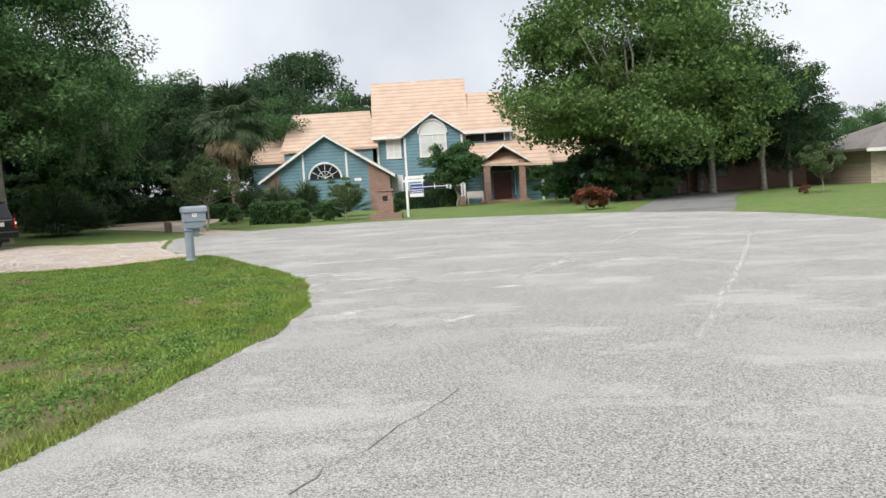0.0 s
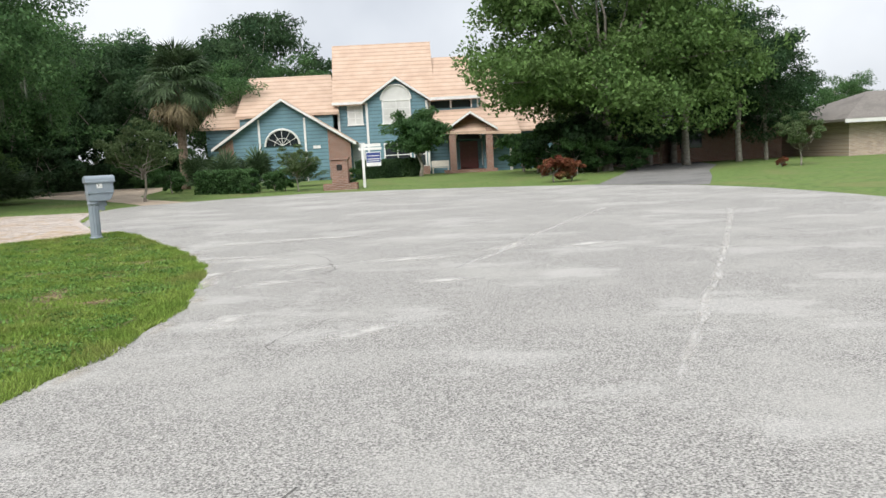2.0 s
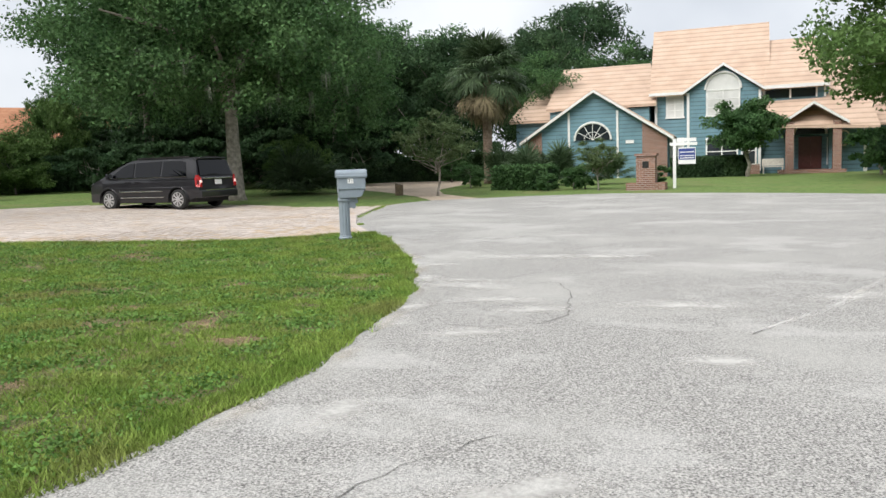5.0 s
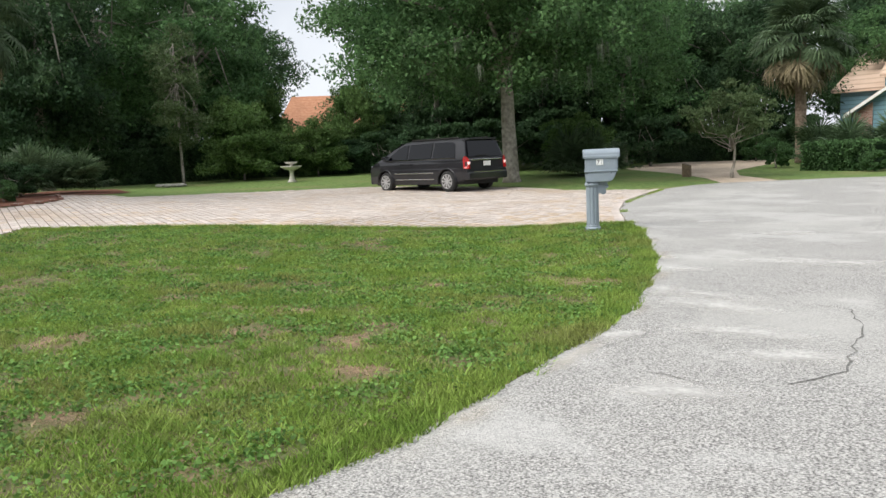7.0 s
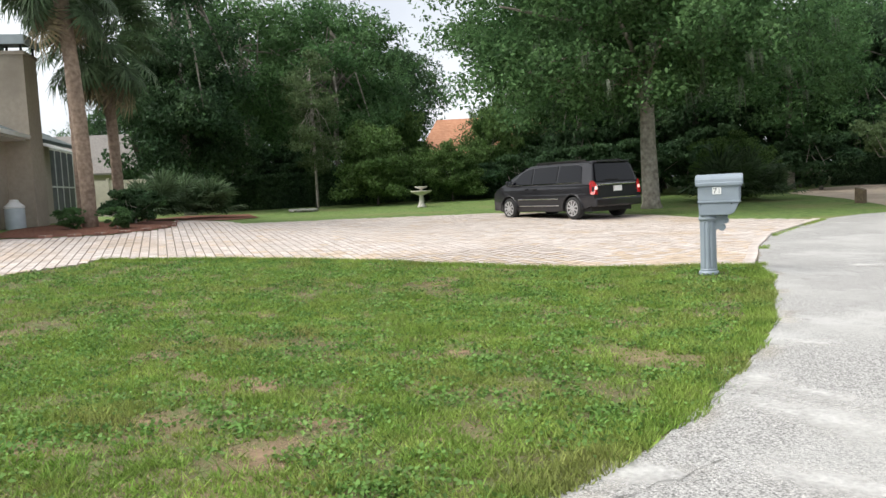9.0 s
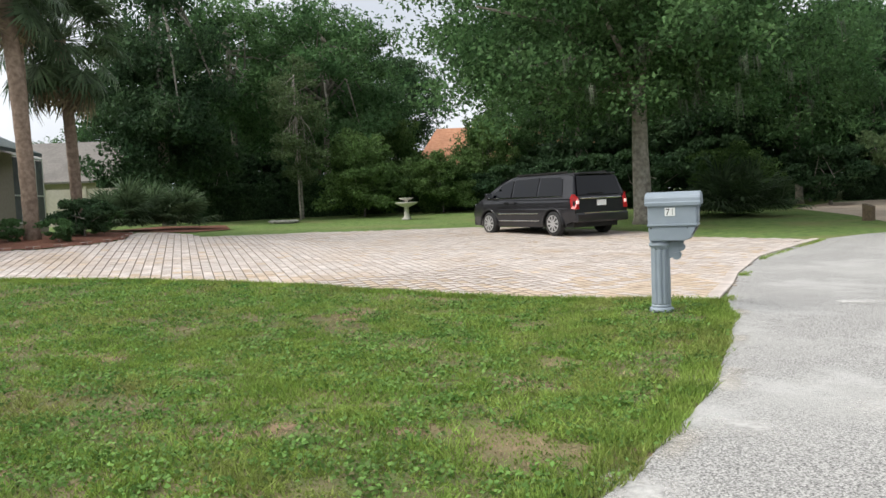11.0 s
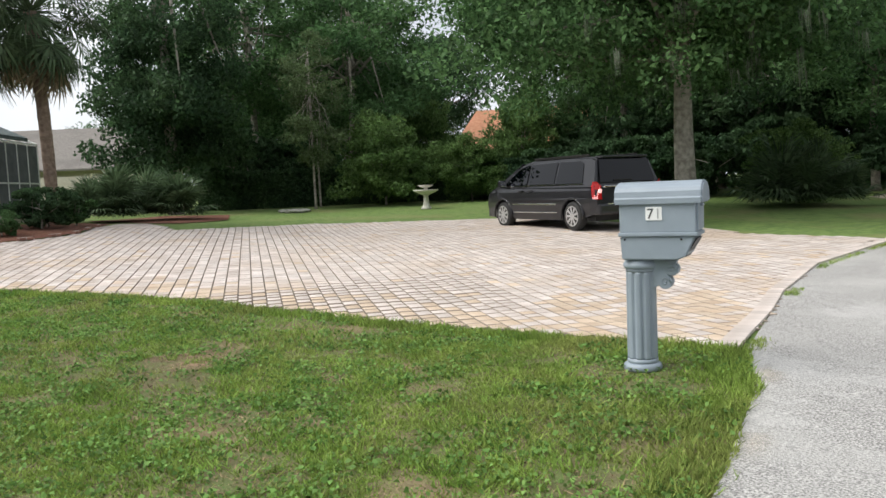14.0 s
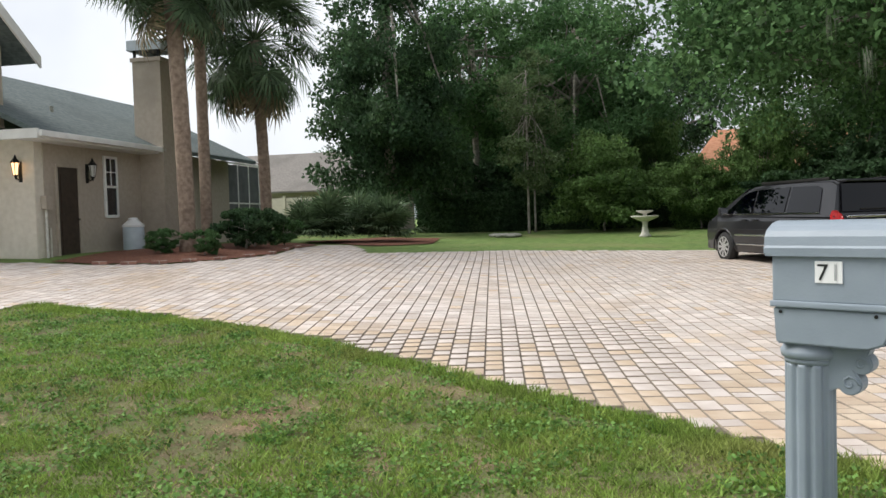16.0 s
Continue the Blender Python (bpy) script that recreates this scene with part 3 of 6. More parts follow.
        part("mirror_glass", boxed(1.292, s * 1.08 - 0.085, 1.085, 1.299, s * 1.08 + 0.085, 1.215), M_CHROME, mir)
        bm = prisms([(-2.455, s * 0.80, 0.72), (-2.455, s * 0.93, 0.72), (-2.33, s * 0.982, 0.74), (-2.30, s * 0.975, 1.02), (-2.33, s * 0.952, 1.12), (-2.40, s * 0.90, 1.12), (-2.425, s * 0.80, 1.02)], (-0.012, s * 0.016, 0))
        tl = part("tail_light", bm, M_REDLENS, root, "red wrap-around tail light")
        part("reversing_lens", boxed(-2.476, s * 0.86 - 0.04, 0.86, -2.45, s * 0.86 + 0.04, 0.95, 0.006), M_TAILLIT, tl)
        part("headlight", boxed(2.12, s * 0.80 - 0.12, 0.78, 2.42, s * 0.80 + 0.085, 0.92, 0.03), M_CHROME, root)
        # arches and wheels
        for wx in (1.54, -1.54):
            bm = bmesh.new()
            ring = [(wx + 0.43 * math.cos(radians(a)), s * 0.975, 0.33 + 0.43 * math.sin(radians(a))) for a in range(-8, 189, 14)]
            tube(bm, ring, [0.022] * len(ring), 6)
            part("wheel_arch", bm, M_PAINT, root, smooth=True)
            wh = new("wheel")
            wh.parent = root
            wh.matrix_local = pose(wx, s * 0.86, 0.335, -90 * s, 0, 0)
            bm = bmesh.new()
            lathe(bm, [(0.20, 0.05), (0.22, -0.11), (0.31, -0.11), (0.335, -0.08), (0.338, 0), (0.335, 0.08), (0.31, 0.112), (0.235, 0.115)], 36)
            part("tyre", bm, M_RUBBER, wh, smooth=True)
            bm = bmesh.new()
            lathe(bm, [(0.06, 0.085), (0.07, 0.117), (0.045, 0.125)], 16)
            for kx in range(9):
                a = 2 * math.pi * kx / 9
                d, e = Vector((math.cos(a), math.sin(a), 0)), Vector((-math.sin(a), math.cos(a), 0))
                prism(bm, [d * 0.05 - e * 0.022 + Vector((0, 0, 0.09)), d * 0.05 + e * 0.022 + Vector((0, 0, 0.09)), d * 0.225 + e * 0.032 + Vector((0, 0, 0.09)), d * 0.225 - e * 0.032 + Vector((0, 0, 0.09))], (0, 0, 0.028))
            lathe(bm, [(0.212, 0.10), (0.212, 0.118), (0.238, 0.119), (0.238, 0.10)], 36, caps=False)
            part("rim", bm, M_ALLOY, wh, "silver nine-spoke alloy rim")
    q = [(-2.385, -0.80, 1.10), (-2.385, 0.80, 1.10), (-2.225, 0.70, 1.62), (-2.225, -0.70, 1.62)]
    part("rear_window", prisms(q, (-0.012, 0, 0.0)), M_CARGLASS, root, "dark tinted rear glass")
    part("windscreen", prisms([(1.99, -0.86, 1.06), (1.99, 0.86, 1.06), (0.88, 0.70, 1.635), (0.88, -0.70, 1.635)], (0.012, 0, 0.01)), M_CARGLASS, root)
    part("spoiler", boxed(-2.30, -0.66, 1.65, -2.02, 0.66, 1.70, 0.02), M_PAINT, root)
    part("wiper", boxed(-2.41, -0.1, 1.13, -2.385, 0.42, 1.15), M_DARK, root)
    part("tailgate_trim", boxed(-2.465, -0.72, 0.985, -2.40, 0.72, 1.025, 0.008), M_CHROME, root)
    part("licence_plate", boxed(-2.468, -0.16, 0.80, -2.44, 0.16, 0.95), M_PLATE, root)
    part("rear_bumper", boxed(-2.52, -0.93, 0.36, -2.30, 0.93, 0.62, 0.05), M_PAINT, root)
    part("bumper_trim", boxed(-2.528, -0.70, 0.60, -2.45, 0.70, 0.625), M_CHROME, root)
    part("front_bumper", boxed(2.24, -0.86, 0.26, 2.52, 0.86, 0.56, 0.06), M_PAINT, root)
    part("grille", boxed(2.40, -0.45, 0.62, 2.475, 0.45, 0.80, 0.01), M_CHROME, root)
    part("underbody", boxed(-2.2, -0.80, 0.22, 2.2, 0.80, 0.45), M_RUBBER, root)
    return root


minivan(-18.15, 28.92, G(-18.1, 28.4), 177.0)


# ---- plants ----
def leaf_quads(rng, centres, size, up=0.35, stretch=1.6):
    """Rhombic leaves at the centres, turned at random."""
    n = len(centres)
    nrm = rng.normal(size=(n, 3)) + np.array([0, 0, up])
    nrm /= np.linalg.norm(nrm, axis=1)[:, None]
    t = np.cross(nrm, rng.normal(size=(n, 3)))
    t /= np.linalg.norm(t, axis=1)[:, None] + 1e-9
    b = np.cross(nrm, t)
    s = size * rng.uniform(0.6, 1.4, (n, 1))
    fold = nrm * s * 0.25
    return np.stack([centres - t * s * stretch * 0.5, centres - b * s * 0.5 + fold, centres + t * s * stretch * 0.5, centres + b * s * 0.5 + fold], axis=1)


def crown_mesh(name, seed, rx, ry, z0, z1, boughs, leaves, size, material, droop=0.0, shape="round", spread=0.26, corners=4):
    """A crown in three steps, boughs, sprays and leaves, with gaps between the boughs, from z0 to z1."""
    rng = np.random.default_rng(seed)
    cz, rz = (z0 + z1) / 2, (z1 - z0) / 2
    pts = []
    while len(pts) < boughs:
        p = rng.uniform(-1, 1, 3)
        r = np.linalg.norm(p)
        if r > 1 or r < 0.40:
            continue
        if shape == "cone" and np.hypot(p[0], p[1]) > 0.95 * (1 - (p[2] + 1) / 2) + 0.12:
            continue
        wob = 0.80 + 0.36 * noise.noise(Vector((p[0] * 2.2 + seed, p[1] * 2.2, p[2] * 2.2)))
        pts.append((p[0] * rx * wob, p[1] * ry * wob, cz + p[2] * rz * wob - droop * (p[0] ** 2 + p[1] ** 2)))
    pts = np.array(pts)
    sprays = 22
    per = max(4, leaves // (boughs * sprays))
    reach = spread * min(rx, rz, ry)
    way = rng.normal(size=(boughs, sprays, 3))
    way /= np.linalg.norm(way, axis=2, keepdims=True)
    tips = pts[:, None, :] + way * reach * rng.uniform(0.45, 1.15, (boughs, sprays, 1)) * np.array([1.25, 1.25, 0.62]) * rng.uniform(0.6, 1.3, (boughs, 1, 1))
    off = rng.normal(size=(boughs, sprays, per, 3))
    off *= np.minimum(1.0, 1.6 / (np.linalg.norm(off, axis=3, keepdims=True) + 1e-6))
    c = tips[:, :, None, :] + off * reach * 0.23 * np.array([1.15, 1.15, 0.75])
    c = c.reshape(-1, 3)
    c[:, 2] = np.maximum(c[:, 2], 0.05)
    q = leaf_quads(rng, c, size, 0.5, 1.8)
    return np_mesh(name, q[:, :corners], corners, material), pts


def trunk_mesh(name, seed, height, radius, tips, material, lean=0.0, limbs=9):
    rng = random.Random(seed)
    bm = bmesh.new()
    top = (lean, 0.1 * lean, height)
    pts = [(0, 0, -0.1), (0.02 * lean, 0, 0.25), (0.25 * lean + rng.uniform(-0.1, 0.1), rng.uniform(-0.1, 0.1), height * 0.35), (0.6 * lean + rng.uniform(-0.15, 0.15), rng.uniform(-0.15, 0.15), height * 0.7), top]
    tube(bm, pts, [radius * 1.5, radius * 1.08, radius * 0.9, radius * 0.75, radius * 0.5], 12)
    for k in range(min(limbs, len(tips))):
        t = Vector(tips[(k * 7) % len(tips)])
        f = rng.uniform(0.62, 1.0)
        s = Vector((lean * f, 0.1 * lean * f, height * f))
        mid = (s + t) / 2 + Vector((rng.uniform(-0.4, 0.4), rng.uniform(-0.4, 0.4), rng.uniform(-0.5, 0.3)))
        tube(bm, [s, mid, t], [radius * 0.42, radius * 0.28, radius * 0.10], 7)
    return mesh_of(bm, name, material, True)


TREES = {}


def tree_kind(key, seed, rx, ry, z0, z1, clumps, leaves, size, leaf, trunk_h, trunk_r, bark=M_BARK, limbs=9, shape="round", lean=0.0, droop=0.0, corners=4, spread=0.26):
    cm, tips = crown_mesh("crown", seed, rx, ry, z0, z1, clumps, leaves, size, leaf, droop, shape, spread, corners)
    TREES[key] = (cm, trunk_mesh("trunk", seed, trunk_h, trunk_r, tips, bark, lean, limbs))


def plant(key, name, label, category, x, y, s=1.0, sz=None, rz=0.0, group=""):
    root = thing(name, label, category, x, y, G(x, y) - 0.03, rz, group)
    root.scale = (s, s, sz or s)
    for pn, me in (("trunk", TREES[key][1]), ("crown", TREES[key][0])):
        o = new(pn, me)
        o.parent = root
    return root


tree_kind("oak", 11, 7.6, 7.4, 3.0, 15.0, 110, 150000, 0.085, M_LEAF, 6.6, 0.29, limbs=34, lean=-0.3, droop=3.2)
tree_kind("elm", 12, 7.9, 7.2, 1.4, 13.6, 100, 84000, 0.12, M_LEAF_B, 5.5, 0.24, limbs=30, droop=1.6)
tree_kind("wood_a", 13, 4.4, 4.4, 0.8, 10.8, 52, 25000, 0.15, M_LEAF_D, 7.4, 0.17, limbs=18, corners=3)
tree_kind("wood_b", 14, 4.8, 4.4, 1.2, 11.2, 52, 25000, 0.15, M_LEAF, 7.6, 0.17, limbs=18, corners=3)
tree_kind("wood_c", 26, 4.6, 4.4, 1.6, 11.4, 46, 17000, 0.14, M_LEAF, 8.4, 0.15, limbs=26, corners=3, spread=0.22)
tree_kind("shade", 25, 5.2, 5.0, 2.9, 10.2, 60, 30000, 0.14, M_LEAF_D, 6.0, 0.20, limbs=20, corners=3)
tree_kind("cedar", 15, 4.4, 4.2, 0.3, 12.5, 100, 52000, 0.095, M_LEAF_D, 10, 0.24, shape="cone", spread=0.22)
tree_kind("slim", 16, 1.7, 1.7, 1.2, 8.0, 26, 5200, 0.07, M_LEAF_G, 6.5, 0.05, limbs=26)
tree_kind("shrub", 17, 2.6, 2.4, 0.0, 4.5, 64, 30000, 0.08, M_LEAF_B, 1.4, 0.05, limbs=14, droop=0.7)
tree_kind("bush", 18, 1.25, 1.2, 0.05, 1.7, 26, 7000, 0.06, M_LEAF, 0.7, 0.04)
tree_kind("darkbush", 19, 1.4, 1.3, 0.05, 1.8, 28, 7600, 0.065, M_LEAF_D, 0.7, 0.04)
tree_kind("crape", 20, 2.1, 2.0, 1.5, 3.9, 34, 7000, 0.07, M_LEAF_G, 1.7, 0.06, limbs=20)
tree_kind("redbush", 21, 1.15, 1.0, 0.05, 1.5, 26, 6000, 0.065, M_LEAF_R, 0.6, 0.04)
tree_kind("clipped", 22, 2.05, 1.8, 1.3, 4.1, 50, 18000, 0.08, M_LEAF, 1.8, 0.10, spread=0.36)

big_oak = plant("oak", "oak_tree", "tall live oak with pale trunk and hanging moss", "tree", -18.0, 33.05)
moss_rng = np.random.default_rng(5)
mc = []
for k in range(80):
    a, r = moss_rng.uniform(0, 6.28), moss_rng.uniform(1.2, 6.2)
    base = np.array([r * math.cos(a), r * math.sin(a), moss_rng.uniform(3.6, 6.0)])
    for j in range(14):
        p = base + moss_rng.normal(size=3) * np.array([0.07, 0.07, 0.05])
        ln, w = moss_rng.uniform(0.25, 0.8), 0.009
        d = moss_rng.uniform(0, 3.14)
        e = np.array([math.cos(d) * w, math.sin(d) * w, 0])
        mc.append([p - e, p + e, p + np.array([0.03, 0.02, -ln])])
o = new("hanging_moss", np_mesh("hanging_moss", np.array(mc), 3, M_MOSS))
o.parent = big_oak
plant("elm", "shade_tree", "large bright green shade tree before the ranch drive", "tree", 10.4, 43.5)
for k, (x, y, s, key) in enumerate([(20.0, 53, 0.90, "wood_a"), (16.5, 50, 0.85, "wood_a"), (28, 62, 0.62, "wood_b"), (13, 56, 0.95, "wood_a"), (34, 66, 0.62, "wood_b"), (21.0, 49.0, 0.70, "wood_a"), (40, 72, 0.6, "wood_b"), (47, 68, 0.6, "wood_a"), (14.5, 50.0, 0.68, "wood_a"), (26, 72, 0.8, "wood_a"), (54, 75, 0.65, "wood_b")]):
    plant(key, "oak_tree", "dark spreading oak behind the ranch house", "tree", x, y, s, rz=k * 77)
for k, (x, y, s) in enumerate([(15.3, 46.0, 0.95), (19.0, 48.0, 0.85), (12.6, 49.5, 1.0), (16.5, 52.0, 1.0)]):
    plant("shade", "oak_tree", "dark spreading oak over the shaded drive", "tree", x, y, s, rz=k * 65)
for k, (x, y, s) in enumerate([(8.3, 43.2, 1.7), (9.7, 42.6, 1.1), (10.9, 44.8, 2.0), (7.2, 46.0, 1.6)]):
    plant("bush" if k % 2 else "darkbush", "green_shrub", "leafy undergrowth beneath the shade tree", "shrub", x, y, s, rz=k * 81)
WOODS = [(-25, 45, 1.05, "wood_a"), (-20.5, 46, 0.95, "wood_b"), (-30, 42, 1.1, "wood_a"), (-32.5, 46.5, 1.05, "wood_b"), (-27, 52, 1.15, "wood_b"), (-22, 55, 1.0, "wood_a"), (-17.5, 57, 0.95, "wood_a"),
         (-33, 51, 1.2, "wood_a"), (-44, 34, 1.2, "wood_c"), (-48, 29, 1.15, "wood_c"), (-41.5, 28, 1.2, "wood_c"), (-51, 37, 1.15, "wood_b"), (-39.5, 32.5, 1.15, "wood_c"), (-28, 46, 1.2, "wood_b"), (-55, 40, 1.2, "wood_a"),
         (-21, 62, 1.2, "wood_b"), (-15, 68, 1.15, "wood_a"), (-10, 75, 1.1, "wood_b"), (-5, 80, 1.1, "wood_a"), (-28, 64, 1.25, "wood_a"), (-36, 60, 1.2, "wood_b"), (-14, 84, 1.6, "wood_a"), (2, 88, 1.1, "wood_b"),
         (-44, 55, 1.25, "wood_a"), (-54, 31, 1.0, "wood_a"), (-25.5, 69, 1.1, "wood_a"), (-31, 74, 1.2, "wood_b"), (-60, 35, 1.1, "wood_b"), (-62, 28, 1.0, "wood_a"), (-41.5, 35.8, 0.85, "wood_b"), (-12.5, 63, 0.9, "wood_b"), (-55, 46, 1.2, "wood_a")]
for k, (x, y, s, key) in enumerate(WOODS):
    plant(key, "woodland_tree", "dark leafy woodland tree in a dense stand", "tree", x, y, s, rz=k * 53, group="trees of the wood")
# Unseen trees, added behind the camera so the van reflects less bare sky.
for k, (x, y, s) in enumerate([(-34, -20, 1.3), (-25, -26, 1.4), (-16, -30, 1.3), (-8, -36, 1.4), (13, -30, 1.4), (20, -22, 1.3), (-42, -14, 1.3), (-21, -38, 1.5), (5, -46, 1.4), (28, -14, 1.2)]):
    plant(("wood_a", "wood_b")[k % 2], "woodland_tree", "unseen leafy tree added behind the start to darken reflections", "tree", x, y, s, rz=k * 59)
plant("cedar", "cedar_tree", "dense dark cedar reaching the ground", "tree", -36.5, 23.0, 1.0, 1.2)
plant("wood_b", "woodland_tree", "leafy tree beside the hedge", "tree", -34.5, 40.6, 0.62, rz=15)
plant("slim", "bare_tree", "thin sparse tree with pale stems", "tree", -33.5, 28.0)
plant("slim", "bare_tree", "thin sparse tree with pale stems", "tree", -35.0, 28.8, 0.9, rz=120)
plant("shrub", "tall_shrub", "bright green tall shrub on the back lawn", "shrub", -33.0, 31.0)
plant("shrub", "tall_shrub", "bright green tall shrub on the back lawn", "shrub", -31.6, 34.5, 0.72, rz=100)
plant("shrub", "tall_shrub", "leafy green shrub by the hedge", "shrub", -38.6, 36.4, 0.75, 1.35, rz=30)
plant("shrub", "tall_shrub", "leafy green shrub by the hedge", "shrub", -33.0, 38.2, 0.75, 1.3, rz=200)
for k, (x, y, s) in enumerate([(-21.0, 41.5, 1.5), (-24.0, 40.5, 1.7), (-26.5, 39.5, 1.6), (-18.5, 45, 1.6), (-22.5, 47, 1.9), (-15, 55, 1.6), (-18, 56, 1.8), (-25, 59, 2.6), (-28.5, 60, 2.6), (-38, 31, 1.4), (-41, 27, 2.2), (-43.5, 29.5, 2.4), (-40, 29.5, 2.0), (-29, 37, 1.4), (-44, 23, 1.6), (-28.5, 41.5, 2.2), (-24, 51, 2.2), (-32, 40.5, 1.7), (-27.5, 47.5, 2.4), (-31, 49.5, 2.4), (-23.5, 44, 2.0)]):
    plant("darkbush", "dark_shrub", "dark green shrub at the edge of the wood", "shrub", x, y, s, rz=k * 61, group="shrubs by the wood")
plant("crape", "small_tree", "multi-stemmed small tree at the drive corner", "tree", -10.5, 35.8, 0.88)
plant("crape", "small_tree", "small pale-stemmed tree in the front bed", "tree", -4.7, 38.9, 0.55, rz=90)
plant("crape", "small_tree", "small airy tree beside the ranch house", "tree", 18.0, 38.5, 0.62, rz=40)
plant("redbush", "red_shrub", "red and green shrub beside the road", "shrub", 6.15, 35.0, 0.8, rz=20)
plant("redbush", "red_shrub", "red and green shrub beside the road", "shrub", 6.95, 35.3, 0.66, rz=140)
plant("redbush", "red_shrub", "small dark red shrub on the lawn", "shrub", 16.7, 37.6, 0.36, rz=70)
for k, (x, y, s) in enumerate([(7.0, 50.5, 1.5), (8.5, 42.5, 1.2), (11.5, 42.0, 0.8), (-2.5, 40.0, 0.62), (-5.5, 40.2, 0.7), (-6.9, 39.2, 0.5), (9.5, 48, 1.7)]):
    plant("bush", "green_shrub", "rounded green garden shrub", "shrub", x, y, s, rz=k * 47)
plant("clipped", "clipped_tree", "rounded ornamental tree before the front windows", "tree", 0.9, 52.5, 1.05)


def hedge(x0, y0, x1, y1, w, h, label, seed, leaf=M_LEAF_D):
    """A clipped hedge along a line: a leafy block over a dark core."""
    rng = np.random.default_rng(seed)
    d = Vector((x1 - x0, y1 - y0))
    root = thing("hedge", label, "hedge", x0, y0, G((x0 + x1) / 2, (y0 + y1) / 2) - 0.03, math.degrees(math.atan2(d.y, d.x)))
    n = int(900 * d.length * (w + h))
    p = rng.uniform(0, 1, (n, 3)) * np.array([d.length, w, h]) - np.array([0, w / 2, 0])
    f = rng.integers(0, 4, n)
    p[f == 0, 2] = h + rng.normal(size=(f == 0).sum()) * 0.05
    p[f == 1, 1] = -w / 2 + rng.normal(size=(f == 1).sum()) * 0.06
    p[f == 2, 1] = w / 2 + rng.normal(size=(f == 2).sum()) * 0.06
    o = new("foliage", np_mesh("foliage", leaf_quads(rng, p, 0.075), 4, leaf))
    o.parent = root
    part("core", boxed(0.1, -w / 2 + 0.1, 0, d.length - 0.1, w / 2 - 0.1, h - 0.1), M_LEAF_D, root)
    return root


hedge(-41, 25, -30.5, 38.5, 1.0, 1.7, "long dark clipped hedge behind the back lawn", 31)
hedge(-30.5, 38.5, -24, 41, 1.0, 1.7, "long dark clipped hedge behind the back lawn", 32)
hedge(-21, 50.5, -13, 56, 1.2, 1.5, "dark clipped hedge behind the curving drive", 33)
hedge(-9.6, 40.9, -6.9, 40.3, 1.1, 1.05, "clipped green hedge in the front bed", 34, M_LEAF)
plant("bush", "green_shrub", "rounded clipped shrub in the front bed", "shrub", -5.95, 40.1, 0.62, rz=33)
plant("bush", "green_shrub", "rounded green garden shrub", "shrub", -11.4, 42.4, 0.75, rz=12)
hedge(-3.2, 53.2, 0.9, 53.6, 1.0, 1.1, "dark clipped hedge under the windows", 36)


def fan_leaf(rng, n=26, r=0.85):
    """A fan palm leaf, its stalk along +x: narrow folded segments on a curved midrib, their tips hanging."""
    out = []
    for k in range(n):
        a = radians(-130 + 260 * k / (n - 1) + rng.uniform(-4, 4))
        d = np.array([math.cos(a), math.sin(a), 0])
        e = np.array([-math.sin(a), math.cos(a), 0]) * 0.032 * r
        ln = r * (0.72 + 0.28 * math.cos(a)) * rng.uniform(0.82, 1.08)
        mid = d * ln * 0.55 + np.array([0, 0, -0.05 * ln])
        tip = d * ln * 0.95 + np.array([0, 0, -ln * rng.uniform(0.22, 0.42)])
        out += [[d * 0.04, mid + e, mid - e], [mid + e, tip, mid - e]]
    return np.array(out)


def palm(x, y, height, rad, curve, seed, label, fronds=46, size=1.0, name="palm_tree", dead=-54):
    rng = np.random.default_rng(seed)
    root = thing(name, label, "palm", x, y, G(x, y) - 0.03)
    top = Vector((curve[0], curve[1], height))
    if height > 0.8:
        bm = bmesh.new()
        pts = [Vector((curve[0] * f * f, curve[1] * f * f, height * f)) for f in np.linspace(0, 1, 22)]
        pts[0] = Vector((0, 0, -0.1))
        tube(bm, pts, [rad * (1.25 if i == 0 else 1.0) * (1 + 0.05 * (i % 2)) for i in range(22)], 12)
        part("trunk", bm, M_PALMBARK, root, smooth=True)
    green, dry, stalks = [], [], bmesh.new()
    for k in range(fronds):
        az = rng.uniform(0, 6.283)
        el = radians(rng.uniform(-66, 80)) if height > 0.95 else radians(rng.uniform(12, 92))
        ln = size * (rng.uniform(0.9, 1.35) if height > 0.8 else rng.uniform(0.35, 1.15))
        d = Vector((math.cos(az) * math.cos(el), math.sin(az) * math.cos(el), math.sin(el)))
        tip = top + d * ln + Vector((0, 0, -0.12 * ln))
        tube(stalks, [top, top + d * ln * 0.55, tip], [0.022, 0.016, 0.010], 4)
        dd = (d + Vector((0, 0, -0.45 if height > 0.8 else -0.12))).normalized()
        rot = dd.to_track_quat("X", "Z").to_matrix()
        lf = fan_leaf(rng, 26, 0.85 * size) @ np.array(rot).T + np.array(tip)
        (dry if el < radians(dead) and height > 0.95 else green).append(lf)
    o = part("stalk_cluster", stalks, M_PALM, root)
    o["kind"] = "stuff"
    o = new("fronds", np_mesh("fronds", np.concatenate(green), 3, M_PALM))
    o.parent = root
    if dry:
        o = new("dry_fronds", np_mesh("dry_fronds", np.concatenate(dry), 3, M_PALM_DRY))
        o.parent = root
        o["label"] = "hanging dry brown fronds"
    return root


